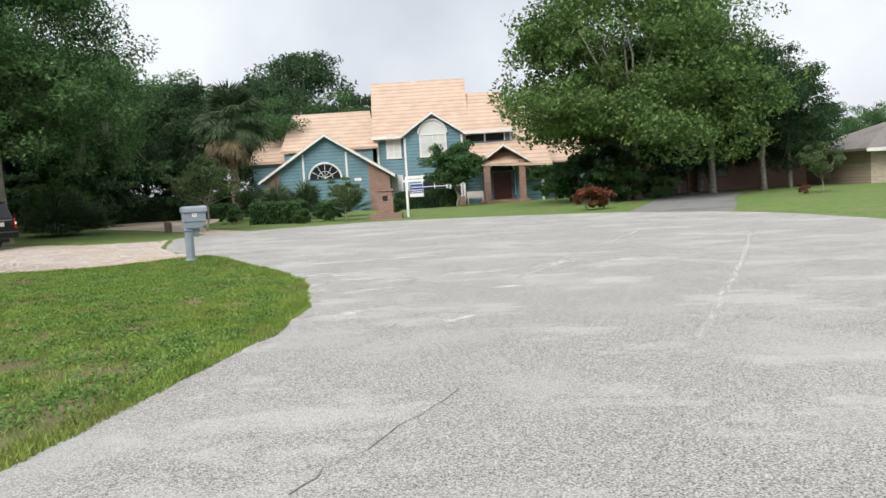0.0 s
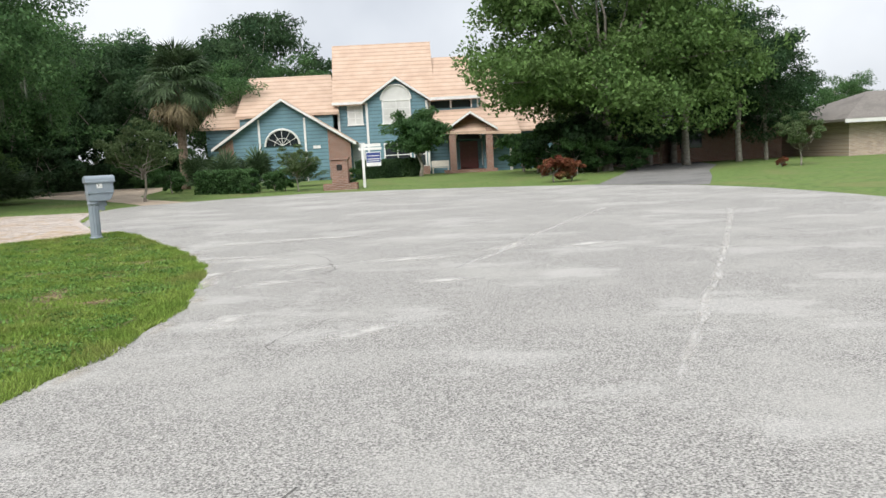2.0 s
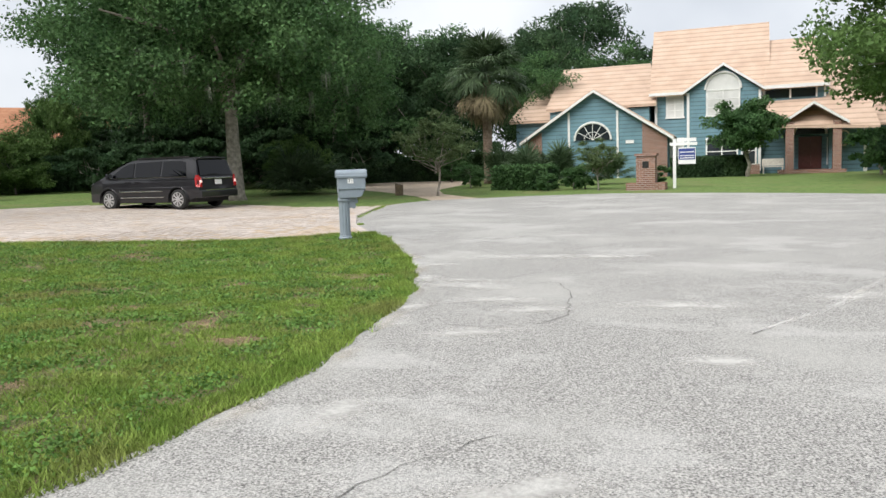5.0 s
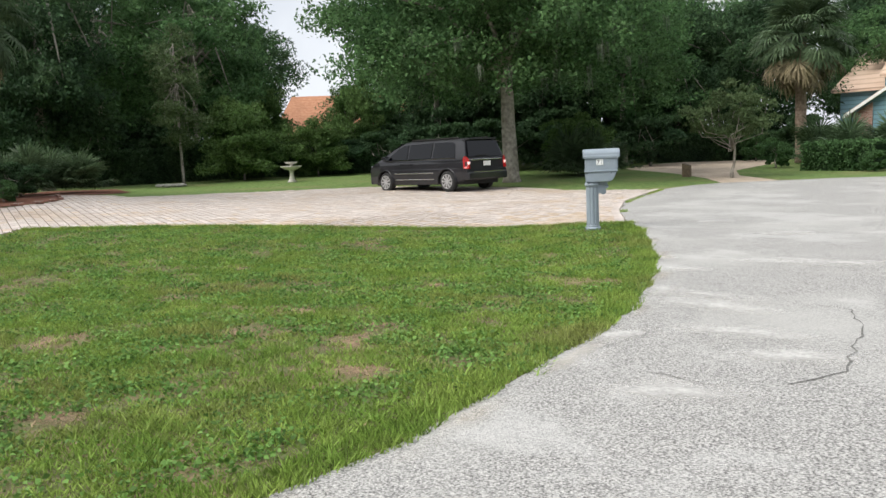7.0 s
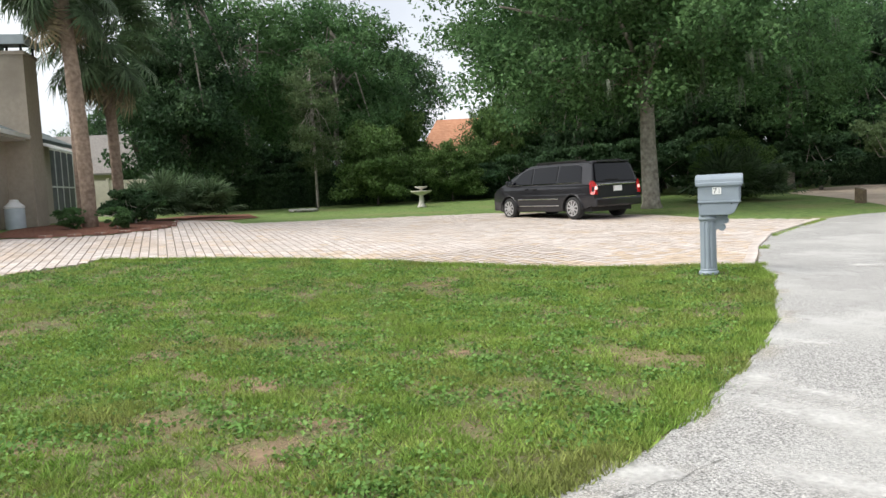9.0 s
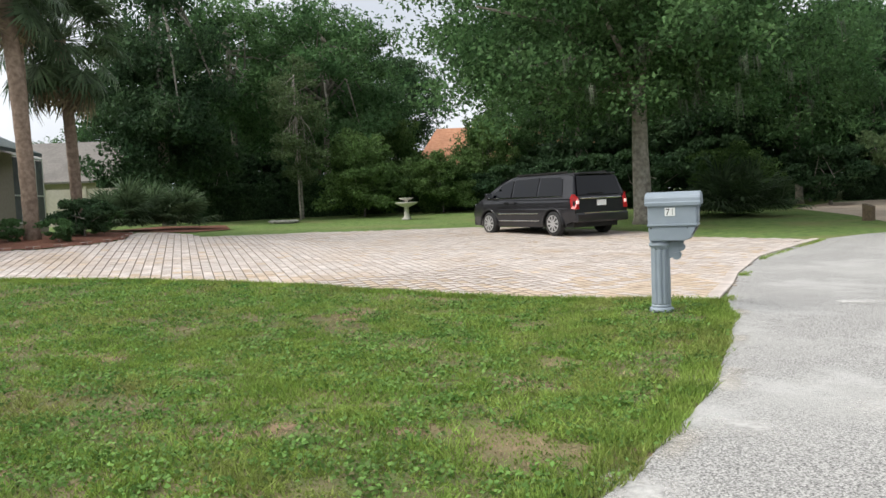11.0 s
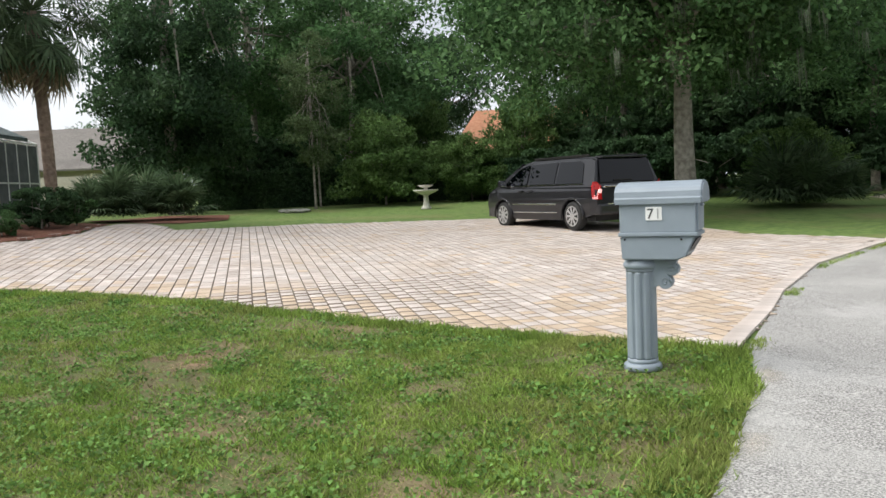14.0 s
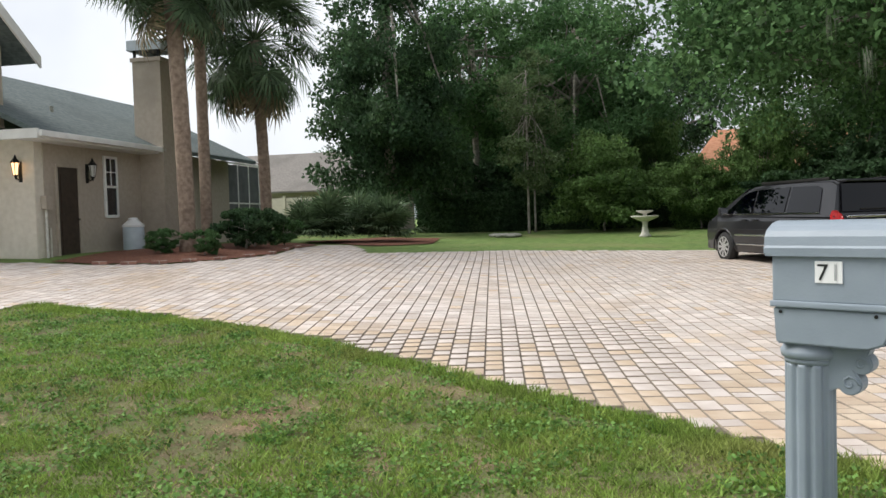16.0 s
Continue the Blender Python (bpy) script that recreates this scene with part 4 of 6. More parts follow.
palm(-23.3, 15.85, 7.0, 0.19, (-0.45, -0.25), 41, "tall fan palm in the mulch bed by the house", 84, 1.12)
palm(-25.6, 16.15, 7.6, 0.15, (-0.15, -0.05), 42, "tall fan palm in the mulch bed by the house", 80, 1.1)
palm(-27.75, 17.75, 6.1, 0.17, (0.1, -0.2), 43, "fan palm with a slim trunk in the mulch bed", 100, 1.3)
palm(-12.3, 48.0, 5.8, 0.24, (0, 0), 44, "shaggy cabbage palm near the blue house", 130, 1.38, dead=-28)
for k, (x, y, s) in enumerate([(-29.5, 18.9, 0.85), (-30.0, 19.8, 1.05), (-30.6, 20.8, 1.1), (-30.2, 21.8, 1.0), (-31.2, 19.6, 0.9), (-17.9, 36.9, 1.3), (-17.0, 37.3, 1.1), (-16.2, 37.8, 0.7), (-9.0, 44, 1.2), (-7.6, 44.6, 1.2), (-5.2, 44.5, 0.9), (-11, 46.5, 1.2)]):
    palm(x, y, 0.3, 0.1, (0, 0), 50 + k, "fan palmetto clump with many narrow blades", 36, s, "palmetto")
plant("shrub", "tall_shrub", "leafy shrub with pale green tips behind the palmettos", "shrub", -18.4, 38.3, 0.66, rz=250)
for k, (x, y, s) in enumerate([(-20.3, 53.0, 1.2), (-17.5, 52.5, 1.0), (-15.5, 50.8, 0.9), (-21.8, 49.0, 1.3)]):
    plant("bush", "green_shrub", "rounded green shrub beside the curving drive", "shrub", x, y, s, rz=k * 71)


# ---- blue house ----
K, EX, EY, EZ = 1.10, 1.1, 4.5, 1.45


def hp(x, y, z):
    """House plan numbers, enlarged about one point."""
    return Vector((EX + (x - EX) * K, EY + (y - EY) * K, EZ + (z - EZ) * K))


def wall_poly(name, pts, thick, material, root, label=""):
    """A wall in the xz plane at y, from its outline, running back by thick."""
    return part(name, prisms([hp(*p) for p in pts], (0, thick * K, 0)), material, root, label)


def slab(name, pts, thick, material, root, label=""):
    return part(name, prisms([hp(*p) for p in pts], (0, 0, -thick)), material, root, label)


def hbox(name, x0, y0, z0, x1, y1, z1, material, root, label=""):
    a, b = hp(x0, y0, z0), hp(x1, y1, z1)
    return part(name, boxed(a.x, a.y, a.z, b.x, b.y, b.z), material, root, label)


def window(x0, z0, x1, z1, y, root, bars=1, rails=1, glass_m=M_GLASS, label=""):
    """A framed window standing proud of the wall at y."""
    w = hbox("window", x0, y - 0.04, z0, x1, y + 0.02, z1, glass_m, root, label)
    t = 0.09
    for nm, q in (("window_frame", (x0 - t, z1, x1 + t, z1 + t)), ("window_sill", (x0 - t - 0.04, z0 - t, x1 + t + 0.04, z0)), ("window_frame", (x0 - t, z0, x0, z1)), ("window_frame", (x1, z0, x1 + t, z1))):
        hbox(nm, q[0], y - 0.07, q[1], q[2], y + 0.01, q[3], M_WHITE, w)
    for k in range(bars):
        xm = x0 + (x1 - x0) * (k + 1) / (bars + 1)
        hbox("mullion", xm - 0.03, y - 0.06, z0, xm + 0.03, y - 0.041, z1, M_WHITE, w)
    for k in range(rails):
        zm = z0 + (z1 - z0) * (k + 1) / (rails + 1)
        hbox("glazing_bar", x0, y - 0.058, zm - 0.025, x1, y - 0.042, zm + 0.025, M_WHITE, w)
    return w


def arch(cx, z0, r, y, root, material, fan=0, ry=1.0, label=""):
    pts = [(cx - r, y - 0.04, z0)] + [(cx - r * math.cos(radians(a)), y - 0.04, z0 + ry * r * math.sin(radians(a))) for a in range(15, 166, 15)] + [(cx + r, y - 0.04, z0)]
    w = part("arched_window", prisms([hp(*p) for p in pts], (0, 0.05, 0)), material, root, label)
    bm = bmesh.new()
    rim = [hp(cx - (r + 0.06) * math.cos(radians(a)), y - 0.05, z0 + ry * (r + 0.06) * math.sin(radians(a))) for a in range(0, 181, 12)]
    tube(bm, rim, [0.075] * len(rim), 6)
    part("arched_frame", bm, M_WHITE, w)
    for k in range(fan):
        a = radians(180 * (k + 1) / (fan + 1))
        bm = bmesh.new()
        tube(bm, [hp(cx, y - 0.05, z0), hp(cx - r * math.cos(a), y - 0.05, z0 + ry * r * math.sin(a))], [0.022, 0.022], 5)
        part("glazing_bar", bm, M_WHITE, w)
    if fan:
        bm = bmesh.new()
        arcp = [hp(cx - 0.5 * r * math.cos(radians(a)), y - 0.05, z0 + 0.5 * ry * r * math.sin(radians(a))) for a in range(0, 181, 15)]
        tube(bm, arcp, [0.02] * len(arcp), 5)
        part("glazing_bar", bm, M_WHITE, w)
    return w


house = thing("house", "two-storey teal lap-sided house with peach tile roofs and white trim", "house")
GB = 0.30
# garage wing
ax, az, hw, ez, gy = -7.28, 5.42, 4.1, 2.75, 52.2
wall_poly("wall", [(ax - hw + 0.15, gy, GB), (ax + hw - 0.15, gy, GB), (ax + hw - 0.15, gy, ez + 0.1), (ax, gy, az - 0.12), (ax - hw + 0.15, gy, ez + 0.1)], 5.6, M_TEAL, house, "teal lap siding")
for s, x0, x1 in ((1, ax + 2.65, ax + hw - 0.1), (-1, ax - hw + 0.1, ax - 3.1)):
    zt0 = az - 0.2 - (az - ez) * abs(x0 - ax) / hw
    zt1 = az - 0.2 - (az - ez) * abs(x1 - ax) / hw
    wall_poly("brick_panel", [(x0, gy - 0.06, GB), (x1, gy - 0.06, GB), (x1, gy - 0.06, zt1), (x0, gy - 0.06, zt0)], 0.05, M_BRICK, house, "red-brown brick corner")
for s in (-1, 1):
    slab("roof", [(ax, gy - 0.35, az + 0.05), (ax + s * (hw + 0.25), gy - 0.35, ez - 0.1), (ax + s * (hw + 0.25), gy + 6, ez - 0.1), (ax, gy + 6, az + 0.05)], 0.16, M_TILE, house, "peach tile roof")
    part("fascia", prisms([hp(ax, gy - 0.38, az + 0.02), hp(ax + s * (hw + 0.27), gy - 0.38, ez - 0.14), hp(ax + s * (hw + 0.27), gy - 0.38, ez - 0.30), hp(ax, gy - 0.38, az - 0.14)], (0, 0.04, 0)), M_WHITE, house)
for tx in (-8.77, -6.0):
    hbox("corner_trim", tx - 0.06, gy - 0.05, GB, tx + 0.06, gy - 0.01, 4.25, M_WHITE, house)
arch(-7.4, 2.62, 0.98, gy - 0.02, house, M_GLASS, 5, 0.95, "dark half-round window with white fan bars")
hbox("number_plaque", -5.55, gy - 0.05, 2.36, -5.10, gy - 0.015, 2.54, M_PLATE, house, "white oval number plaque")
# roofs behind the garage
slab("roof", [(-10.4, 53.4, 4.6), (-4.0, 53.4, 4.6), (-4.8, 58, 7.35), (-10.3, 58, 7.35)], 0.18, M_TILE, house)
slab("roof", [(-10.4, 62.6, 4.6), (-4.0, 62.6, 4.6), (-4.8, 58, 7.35), (-10.3, 58, 7.35)], 0.18, M_TILE, house)
wall_poly("gable_wall", [(-10.2, 53.6, GB), (-4.4, 53.6, GB), (-4.4, 53.6, 4.4), (-10.2, 53.6, 4.4)], 8.8, M_TEAL, house)
slab("roof", [(-12.9, 54.0, 4.0), (-10.2, 54.0, 4.0), (-10.2, 58, 6.0), (-12.4, 58, 6.0)], 0.18, M_TILE, house)
wall_poly("wall", [(-12.5, 54.3, GB), (-10.2, 54.3, GB), (-10.2, 54.3, 3.9), (-12.5, 54.3, 3.9)], 6, M_TEAL, house)
# main block
my = 54.0
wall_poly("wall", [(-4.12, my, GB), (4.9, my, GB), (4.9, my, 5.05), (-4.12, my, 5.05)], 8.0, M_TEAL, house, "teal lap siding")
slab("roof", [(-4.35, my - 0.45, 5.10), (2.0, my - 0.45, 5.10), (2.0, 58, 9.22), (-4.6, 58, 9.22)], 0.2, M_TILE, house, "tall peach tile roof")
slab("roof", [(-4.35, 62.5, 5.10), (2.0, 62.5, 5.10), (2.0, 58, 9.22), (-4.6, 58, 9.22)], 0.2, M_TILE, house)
part("gable_wall", prisms([hp(-4.2, 53.8, 5.0), hp(-4.2, 62.2, 5.0), hp(-4.45, 58, 9.0)], (0.2, 0, 0)), M_TEAL, house)
part("gable_wall", prisms([hp(1.75, 53.8, 5.0), hp(1.75, 62.2, 5.0), hp(1.75, 58, 9.0)], (0.2, 0, 0)), M_TEAL, house)
slab("roof", [(1.6, my - 0.75, 5.12), (4.85, my - 0.75, 5.12), (4.45, 57.2, 8.05), (2.0, 57.2, 8.05)], 0.2, M_TILE, house)
slab("roof", [(2.0, 61, 5.12), (4.85, 61, 5.12), (4.45, 57.2, 8.05), (2.0, 57.2, 8.05)], 0.2, M_TILE, house)
hbox("fascia", -4.4, my - 0.5, 4.98, -2.3, my - 0.44, 5.14, M_WHITE, house)
hbox("fascia", 1.6, my - 0.80, 4.98, 4.9, my - 0.74, 5.16, M_WHITE, house)
hbox("corner_trim", -4.14, my - 0.04, 1.0, -4.0, my - 0.005, 4.98, M_WHITE, house)
hbox("downpipe", -4.0, my - 0.08, 0.5, -3.92, my - 0.01, 3.2, M_WHITE, house)
window(-3.42, 3.78, -2.62, 5.02 - 0.15, my, house, 1, 2, M_BLIND, "upstairs window with white blind")
window(-3.5, 1.05, -2.62, 2.5, my, house, 0, 1, M_BLIND, "ground floor window with white blind")
# clerestory windows
cw = hbox("clerestory_window", 1.75, my - 0.30, 4.50, 4.30, my - 0.24, 4.93, M_GLASS, house, "dark clerestory strip")
wall_poly("wall", [(1.6, my - 0.24, 4.2), (4.75, my - 0.24, 4.2), (4.75, my - 0.24, 5.0), (1.6, my - 0.24, 5.0)], 0.3, M_TEAL, house)
for x0, x1 in ((1.62, 1.75), (2.96, 3.06), (4.26, 4.34), (4.66, 4.76)):
    hbox("mullion", x0, my - 0.33, 4.45, x1, my - 0.29, 4.98, M_WHITE, cw)
# window gable
wy, wx = 53.2, -0.38
wall_poly("wall", [(-2.3, wy, GB), (1.5, wy, GB), (1.5, wy, 5.05), (wx, wy, 6.35), (-2.3, wy, 5.05)], 0.78, M_TEAL, house, "teal lap siding")
for s in (-1, 1):
    slab("roof", [(wx, wy - 0.3, 6.55), (wx + s * 2.15, wy - 0.3, 5.08), (wx + s * 2.15, wy + 2.4, 5.08), (wx, wy + 2.4, 6.55)], 0.15, M_TILE, house)
    part("fascia", prisms([hp(wx, wy - 0.33, 6.53), hp(wx + s * 2.17, wy - 0.33, 5.05), hp(wx + s * 2.17, wy - 0.33, 4.90), hp(wx, wy - 0.33, 6.38)], (0, 0.04, 0)), M_WHITE, house)
    tx = wx + s * 1.86
    hbox("corner_trim", tx - 0.07, wy - 0.04, 0.6, tx + 0.07, wy - 0.004, 5.0, M_WHITE, house)
window(-1.20, 3.72, 0.40, 5.05, wy, house, 1, 2, M_BLIND, "tall upstairs window with white blinds")
arch(-0.4, 5.13, 0.86, wy - 0.02, house, M_BLIND, 0, 0.98, "white sunburst arch over the window")
window(-1.22, 1.05, 0.30, 2.40, wy, house, 1, 1, M_GLASS, "ground floor double window")
window(0.62, 1.0, 1.25, 2.40, wy, house, 0, 1, M_GLASS)
hbox("brick_base", -2.28, wy - 0.08, GB, 1.5, wy - 0.02, 0.95, M_BRICK, house)
# entry wing and porch
slab("roof", [(1.55, 51.7, 3.0), (7.1, 51.7, 2.75), (6.4, 58, 7.35), (4.6, 58, 7.35), (4.6, my - 0.3, 4.4), (1.55, my - 0.3, 4.35)], 0.16, M_TILE, house)
slab("roof", [(6.6, 55.5, 3.0), (12.5, 55.5, 3.0), (12.0, 60, 6.2), (6.6, 60, 6.2)], 0.16, M_TILE, house)
wall_poly("wall", [(6.7, 56, GB), (12.2, 56, GB), (12.2, 56, 2.95), (6.7, 56, 2.95)], 6.0, M_TEAL, house)
wall_poly("wall", [(4.9, 53.3, GB), (6.7, 53.3, GB), (6.7, 53.3, 2.75), (4.9, 53.3, 2.75)], 4.0, M_TEAL, house)
hbox("corner_trim", 6.55, 53.24, GB, 6.72, 53.29, 2.75, M_WHITE, house)
pc, py_ = 4.05, 51.6
for s in (-1, 1):
    slab("porch_roof", [(pc, py_, 4.14), (pc + s * 1.62, py_, 3.08), (pc + s * 1.62, 54, 3.08), (pc, 54, 4.14)], 0.15, M_TILE, house)
    part("fascia", prisms([hp(pc, py_ - 0.03, 4.12), hp(pc + s * 1.64, py_ - 0.03, 3.05), hp(pc + s * 1.64, py_ - 0.03, 2.90), hp(pc, py_ - 0.03, 3.97)], (0, 0.04, 0)), M_WHITE, house)
    cx = pc + s * 1.12
    col = hbox("porch_column", cx - 0.2, py_ + 0.15, GB, cx + 0.2, py_ + 0.55, 3.1, M_BRICK, house, "red-brown brick column")
    hbox("base", cx - 0.25, py_ + 0.10, GB, cx + 0.25, py_ + 0.60, 0.62, M_BRICK, col)
door = hbox("front_door", 3.45, 53.9, 0.62, 4.6, 53.96, 2.35, M_DARKWOOD, house, "dark red-brown double front door")
for x0 in (3.50, 4.06):
    hbox("door_panel", x0, 53.87, 0.72, x0 + 0.48, 53.90, 1.35, M_DARKWOOD, door)
    hbox("door_panel", x0, 53.87, 1.45, x0 + 0.48, 53.90, 2.25, M_DARKWOOD, door)
arch(4.02, 2.48, 0.75, 53.9, house, M_GLASS, 0, 0.95, "arched transom over the door")
hbox("porch_floor", 2.4, py_, GB, 5.6, 54, 0.60, M_BRICK, house)
hbox("sidelight", 4.85, 53.9, 0.8, 5.15, 53.98, 2.3, M_WHITE, house)
bm = bmesh.new()
a_ = hp(5.6, 53.24, 2.2)
tube(bm, [a_ + Vector((0.32 * math.cos(radians(k)), 0, 0.42 * math.sin(radians(k)))) for k in range(0, 361, 24)], [0.05] * 16, 5)
part("oval_window", bm, M_WHITE, house, "white oval window frame")
bench = thing("garden_bench", "pale bench on the front porch", "bench", *hp(2.15, 52.9, 0.42))
part("seat", boxed(-0.6, -0.2, 0.40, 0.6, 0.2, 0.45, 0.01), M_STONE, bench)
part("backrest", boxed(-0.6, 0.18, 0.48, 0.6, 0.22, 0.9, 0.01), M_STONE, bench)
for lx in (-0.55, 0.5):
    part("leg", boxed(lx, -0.18, 0, lx + 0.06, 0.2, 0.4), M_STONE, bench)


# ---- beige house by the drive ----
home = thing("house", "taupe stucco house with green-grey shingle roof and chimney", "house", -22.93, 12.62, 0.673, math.degrees(math.atan2(2.0, -4.4)))
home.scale = (1.06, 1.06, 1.06)
bpy.context.view_layer.update()
# local +x along the door wall away from the road, local -y out of the door wall


def lb(name, x0, y0, z0, x1, y1, z1, material, parent, label="", bevel=0.0):
    return part(name, boxed(min(x0, x1), min(y0, y1), z0, max(x0, x1), max(y0, y1), z1, bevel), material, parent, label)


L_ = 3.95
lb("wall", 0.25, 0.0, -0.3, L_ + 0.2, 0.25, 2.85, M_STUCCO, home, "taupe stucco wall")
lb("wall", L_ + 0.2, 0.3, -0.3, 9.5, 0.55, 2.85, M_STUCCO, home)
lb("wall", -0.02, 7.0, -0.3, 9.5, 7.3, 2.85, M_STUCCO, home)
lb("garage_wall", 0.0, 0.02, -0.3, 0.25, 1.05, 2.85, M_CREAM, home, "cream painted brick return")
for k in range(34):
    lb("brick_course", -0.018, 0.03, -0.2 + 0.075 * k, 0.0, 1.04, -0.2 + 0.075 * k + 0.064, M_CREAM, home)
lb("garage_wall", 0.0, 1.05, 2.2, 0.25, 6.6, 2.85, M_CREAM, home)
lb("garage_wall", 0.0, 5.6, -0.3, 0.25, 7.3, 2.2, M_CREAM, home)
gdoor = lb("garage_door", 0.10, 1.05, -0.1, 0.16, 5.6, 2.2, M_WOOD, home, "brown sectional garage door")
for k in range(4):
    lb("door_panel", 0.08, 1.15, 0.02 + 0.55 * k, 0.10, 5.5, 0.47 + 0.55 * k, M_WOOD, gdoor)
# roof: ridge along the wall
for y0, y1, in ((-0.55, 3.65), (7.85, 3.65)):
    part("roof", prisms([(-0.6, y0, 2.72), (9.8, y0, 2.72), (9.8, y1, 4.75), (-0.6, y1, 4.75)], (0, 0, 0.12)), M_SHINGLE, home, "green-grey shingle roof")
lb("gutter", -0.6, -0.68, 2.70, L_ + 0.15, -0.54, 2.83, M_WHITE, home, "white gutter", 0.02)
lb("soffit", -0.6, -0.55, 2.66, L_ + 0.15, 0.0, 2.70, M_WHITE, home)
lb("fascia", -0.66, -0.60, 2.66, -0.58, 7.9, 2.86, M_WHITE, home)
# upper storey set back over the garage
part("upper_gable", prisms([(0.1, 0.8, 3.0), (0.1, 0.8, 4.76), (-2.1, 0.8, 6.48), (-2.1, 0.8, 3.0)], (0, 6, 0)), M_STUCCO, home, "taupe stucco gable")
part("upper_roof", prisms([(0.65, 0.3, 4.46), (-2.3, 0.3, 6.76), (-2.3, 7.2, 6.76), (0.65, 7.2, 4.46)], (0, 0, 0.14)), M_SHINGLE, home)
part("barge_board", prisms([(0.68, 0.26, 4.36), (0.68, 0.26, 4.62), (-2.3, 0.26, 6.94), (-2.3, 0.26, 6.68)], (0, 0.05, 0)), M_WHITE, home)
# chimney, standing out past the eave
CF, CB, CW = -0.68, 0.12, 1.22
lb("chimney", L_, CF, -0.3, L_ + CW, CB, 5.15, M_STUCCO, home, "taupe stucco chimney")
lb("chimney_band", L_ - 0.04, CF - 0.04, 5.08, L_ + CW + 0.04, CB + 0.04, 5.18, M_STUCCO, home)
cap = lb("chimney_cap", L_ - 0.08, CF - 0.08, 5.50, L_ + CW + 0.08, CB + 0.08, 5.55, M_DARK, home, "dark metal chimney cap")
for x0, x1, y0, y1 in ((L_ - 0.08, L_ + CW + 0.08, CF - 0.10, CF - 0.06), (L_ - 0.10, L_ - 0.06, CF - 0.08, CB + 0.08), (L_ - 0.08, L_ + CW + 0.08, CB + 0.06, CB + 0.10)):
    lb("cap_skirt", x0, y0, 5.36, x1, y1, 5.62, M_TANK, cap)
for x0, y0 in ((L_ + 0.02, CF + 0.02), (L_ + CW - 0.08, CF + 0.02), (L_ + 0.02, CB - 0.08), (L_ + CW - 0.08, CB - 0.08)):
    lb("cap_leg", x0, y0, 5.16, x0 + 0.06, y0 + 0.06, 5.52, M_DARK, cap)
bm = bmesh.new()
tube(bm, [(1.9, 1.0, 3.3), (1.9, 1.0, 3.72)], [0.04, 0.04], 8)
part("vent_pipe", bm, M_GREYSTONE, home)
# door, window
dr = lb("side_door", 0.64, -0.02, -0.05, 1.34, 0.02, 2.16, M_DOOR, home, "dark brown wooden side door")
for x0, x1, z0, z1 in ((0.57, 0.64, -0.05, 2.23), (1.34, 1.41, -0.05, 2.23), (0.64, 1.34, 2.16, 2.23)):
    lb("door_frame", x0, -0.05, z0, x1, 0.01, z1, M_STUCCO, dr)
for z0, z1 in ((0.15, 0.95), (1.1, 2.0)):
    lb("door_panel", 0.75, -0.035, z0, 1.23, -0.018, z1, M_DOOR, dr)
bm = bmesh.new()
lathe(bm, [(0.012, 0), (0.012, 0.04), (0.03, 0.05), (0.03, 0.075), (0.01, 0.085)], 12)
part("door_knob", bm, M_CHROME, dr).matrix_local = pose(1.28, -0.02, 0.98, 90, 0, 0)
lb("doorstep", 0.5, -0.85, -0.2, 2.7, -0.02, -0.02, M_STONE, home)
lb("door_mat", 0.70, -0.72, -0.018, 1.3, -0.25, 0.0, M_RUBBER, home)
wn_ = lb("window", 2.39, -0.03, 1.08, 2.80, 0.01, 2.46, M_GLASS, home, "sash window with white bars")
for x0, x1, z0, z1 in ((2.33, 2.39, 1.03, 2.52), (2.80, 2.86, 1.03, 2.52), (2.39, 2.80, 2.46, 2.52), (2.39, 2.80, 1.01, 1.08), (2.39, 2.80, 1.74, 1.80)):
    lb("window_frame", x0, -0.055, z0, x1, -0.005, z1, M_WHITE, wn_)
for x0, x1, z0, z1 in ((2.582, 2.608, 1.80, 2.46), (2.39, 2.80, 2.12, 2.14)):
    lb("glazing_bar", x0, -0.045, z0, x1, -0.032, z1, M_WHITE, wn_)
# pipes and meter at the corner
for px, z0, z1, r in ((0.20, -0.1, 1.3, 0.03), (0.32, -0.1, 0.8, 0.02)):
    bm = bmesh.new()
    tube(bm, [(px, -0.06, z0), (px, -0.06, z1)], [r, r], 8)
    part("pipe", bm, M_STONE, home)
lb("meter_box", 0.12, -0.14, 1.2, 0.32, 0.0, 1.5, M_STUCCO, home, "", 0.02)


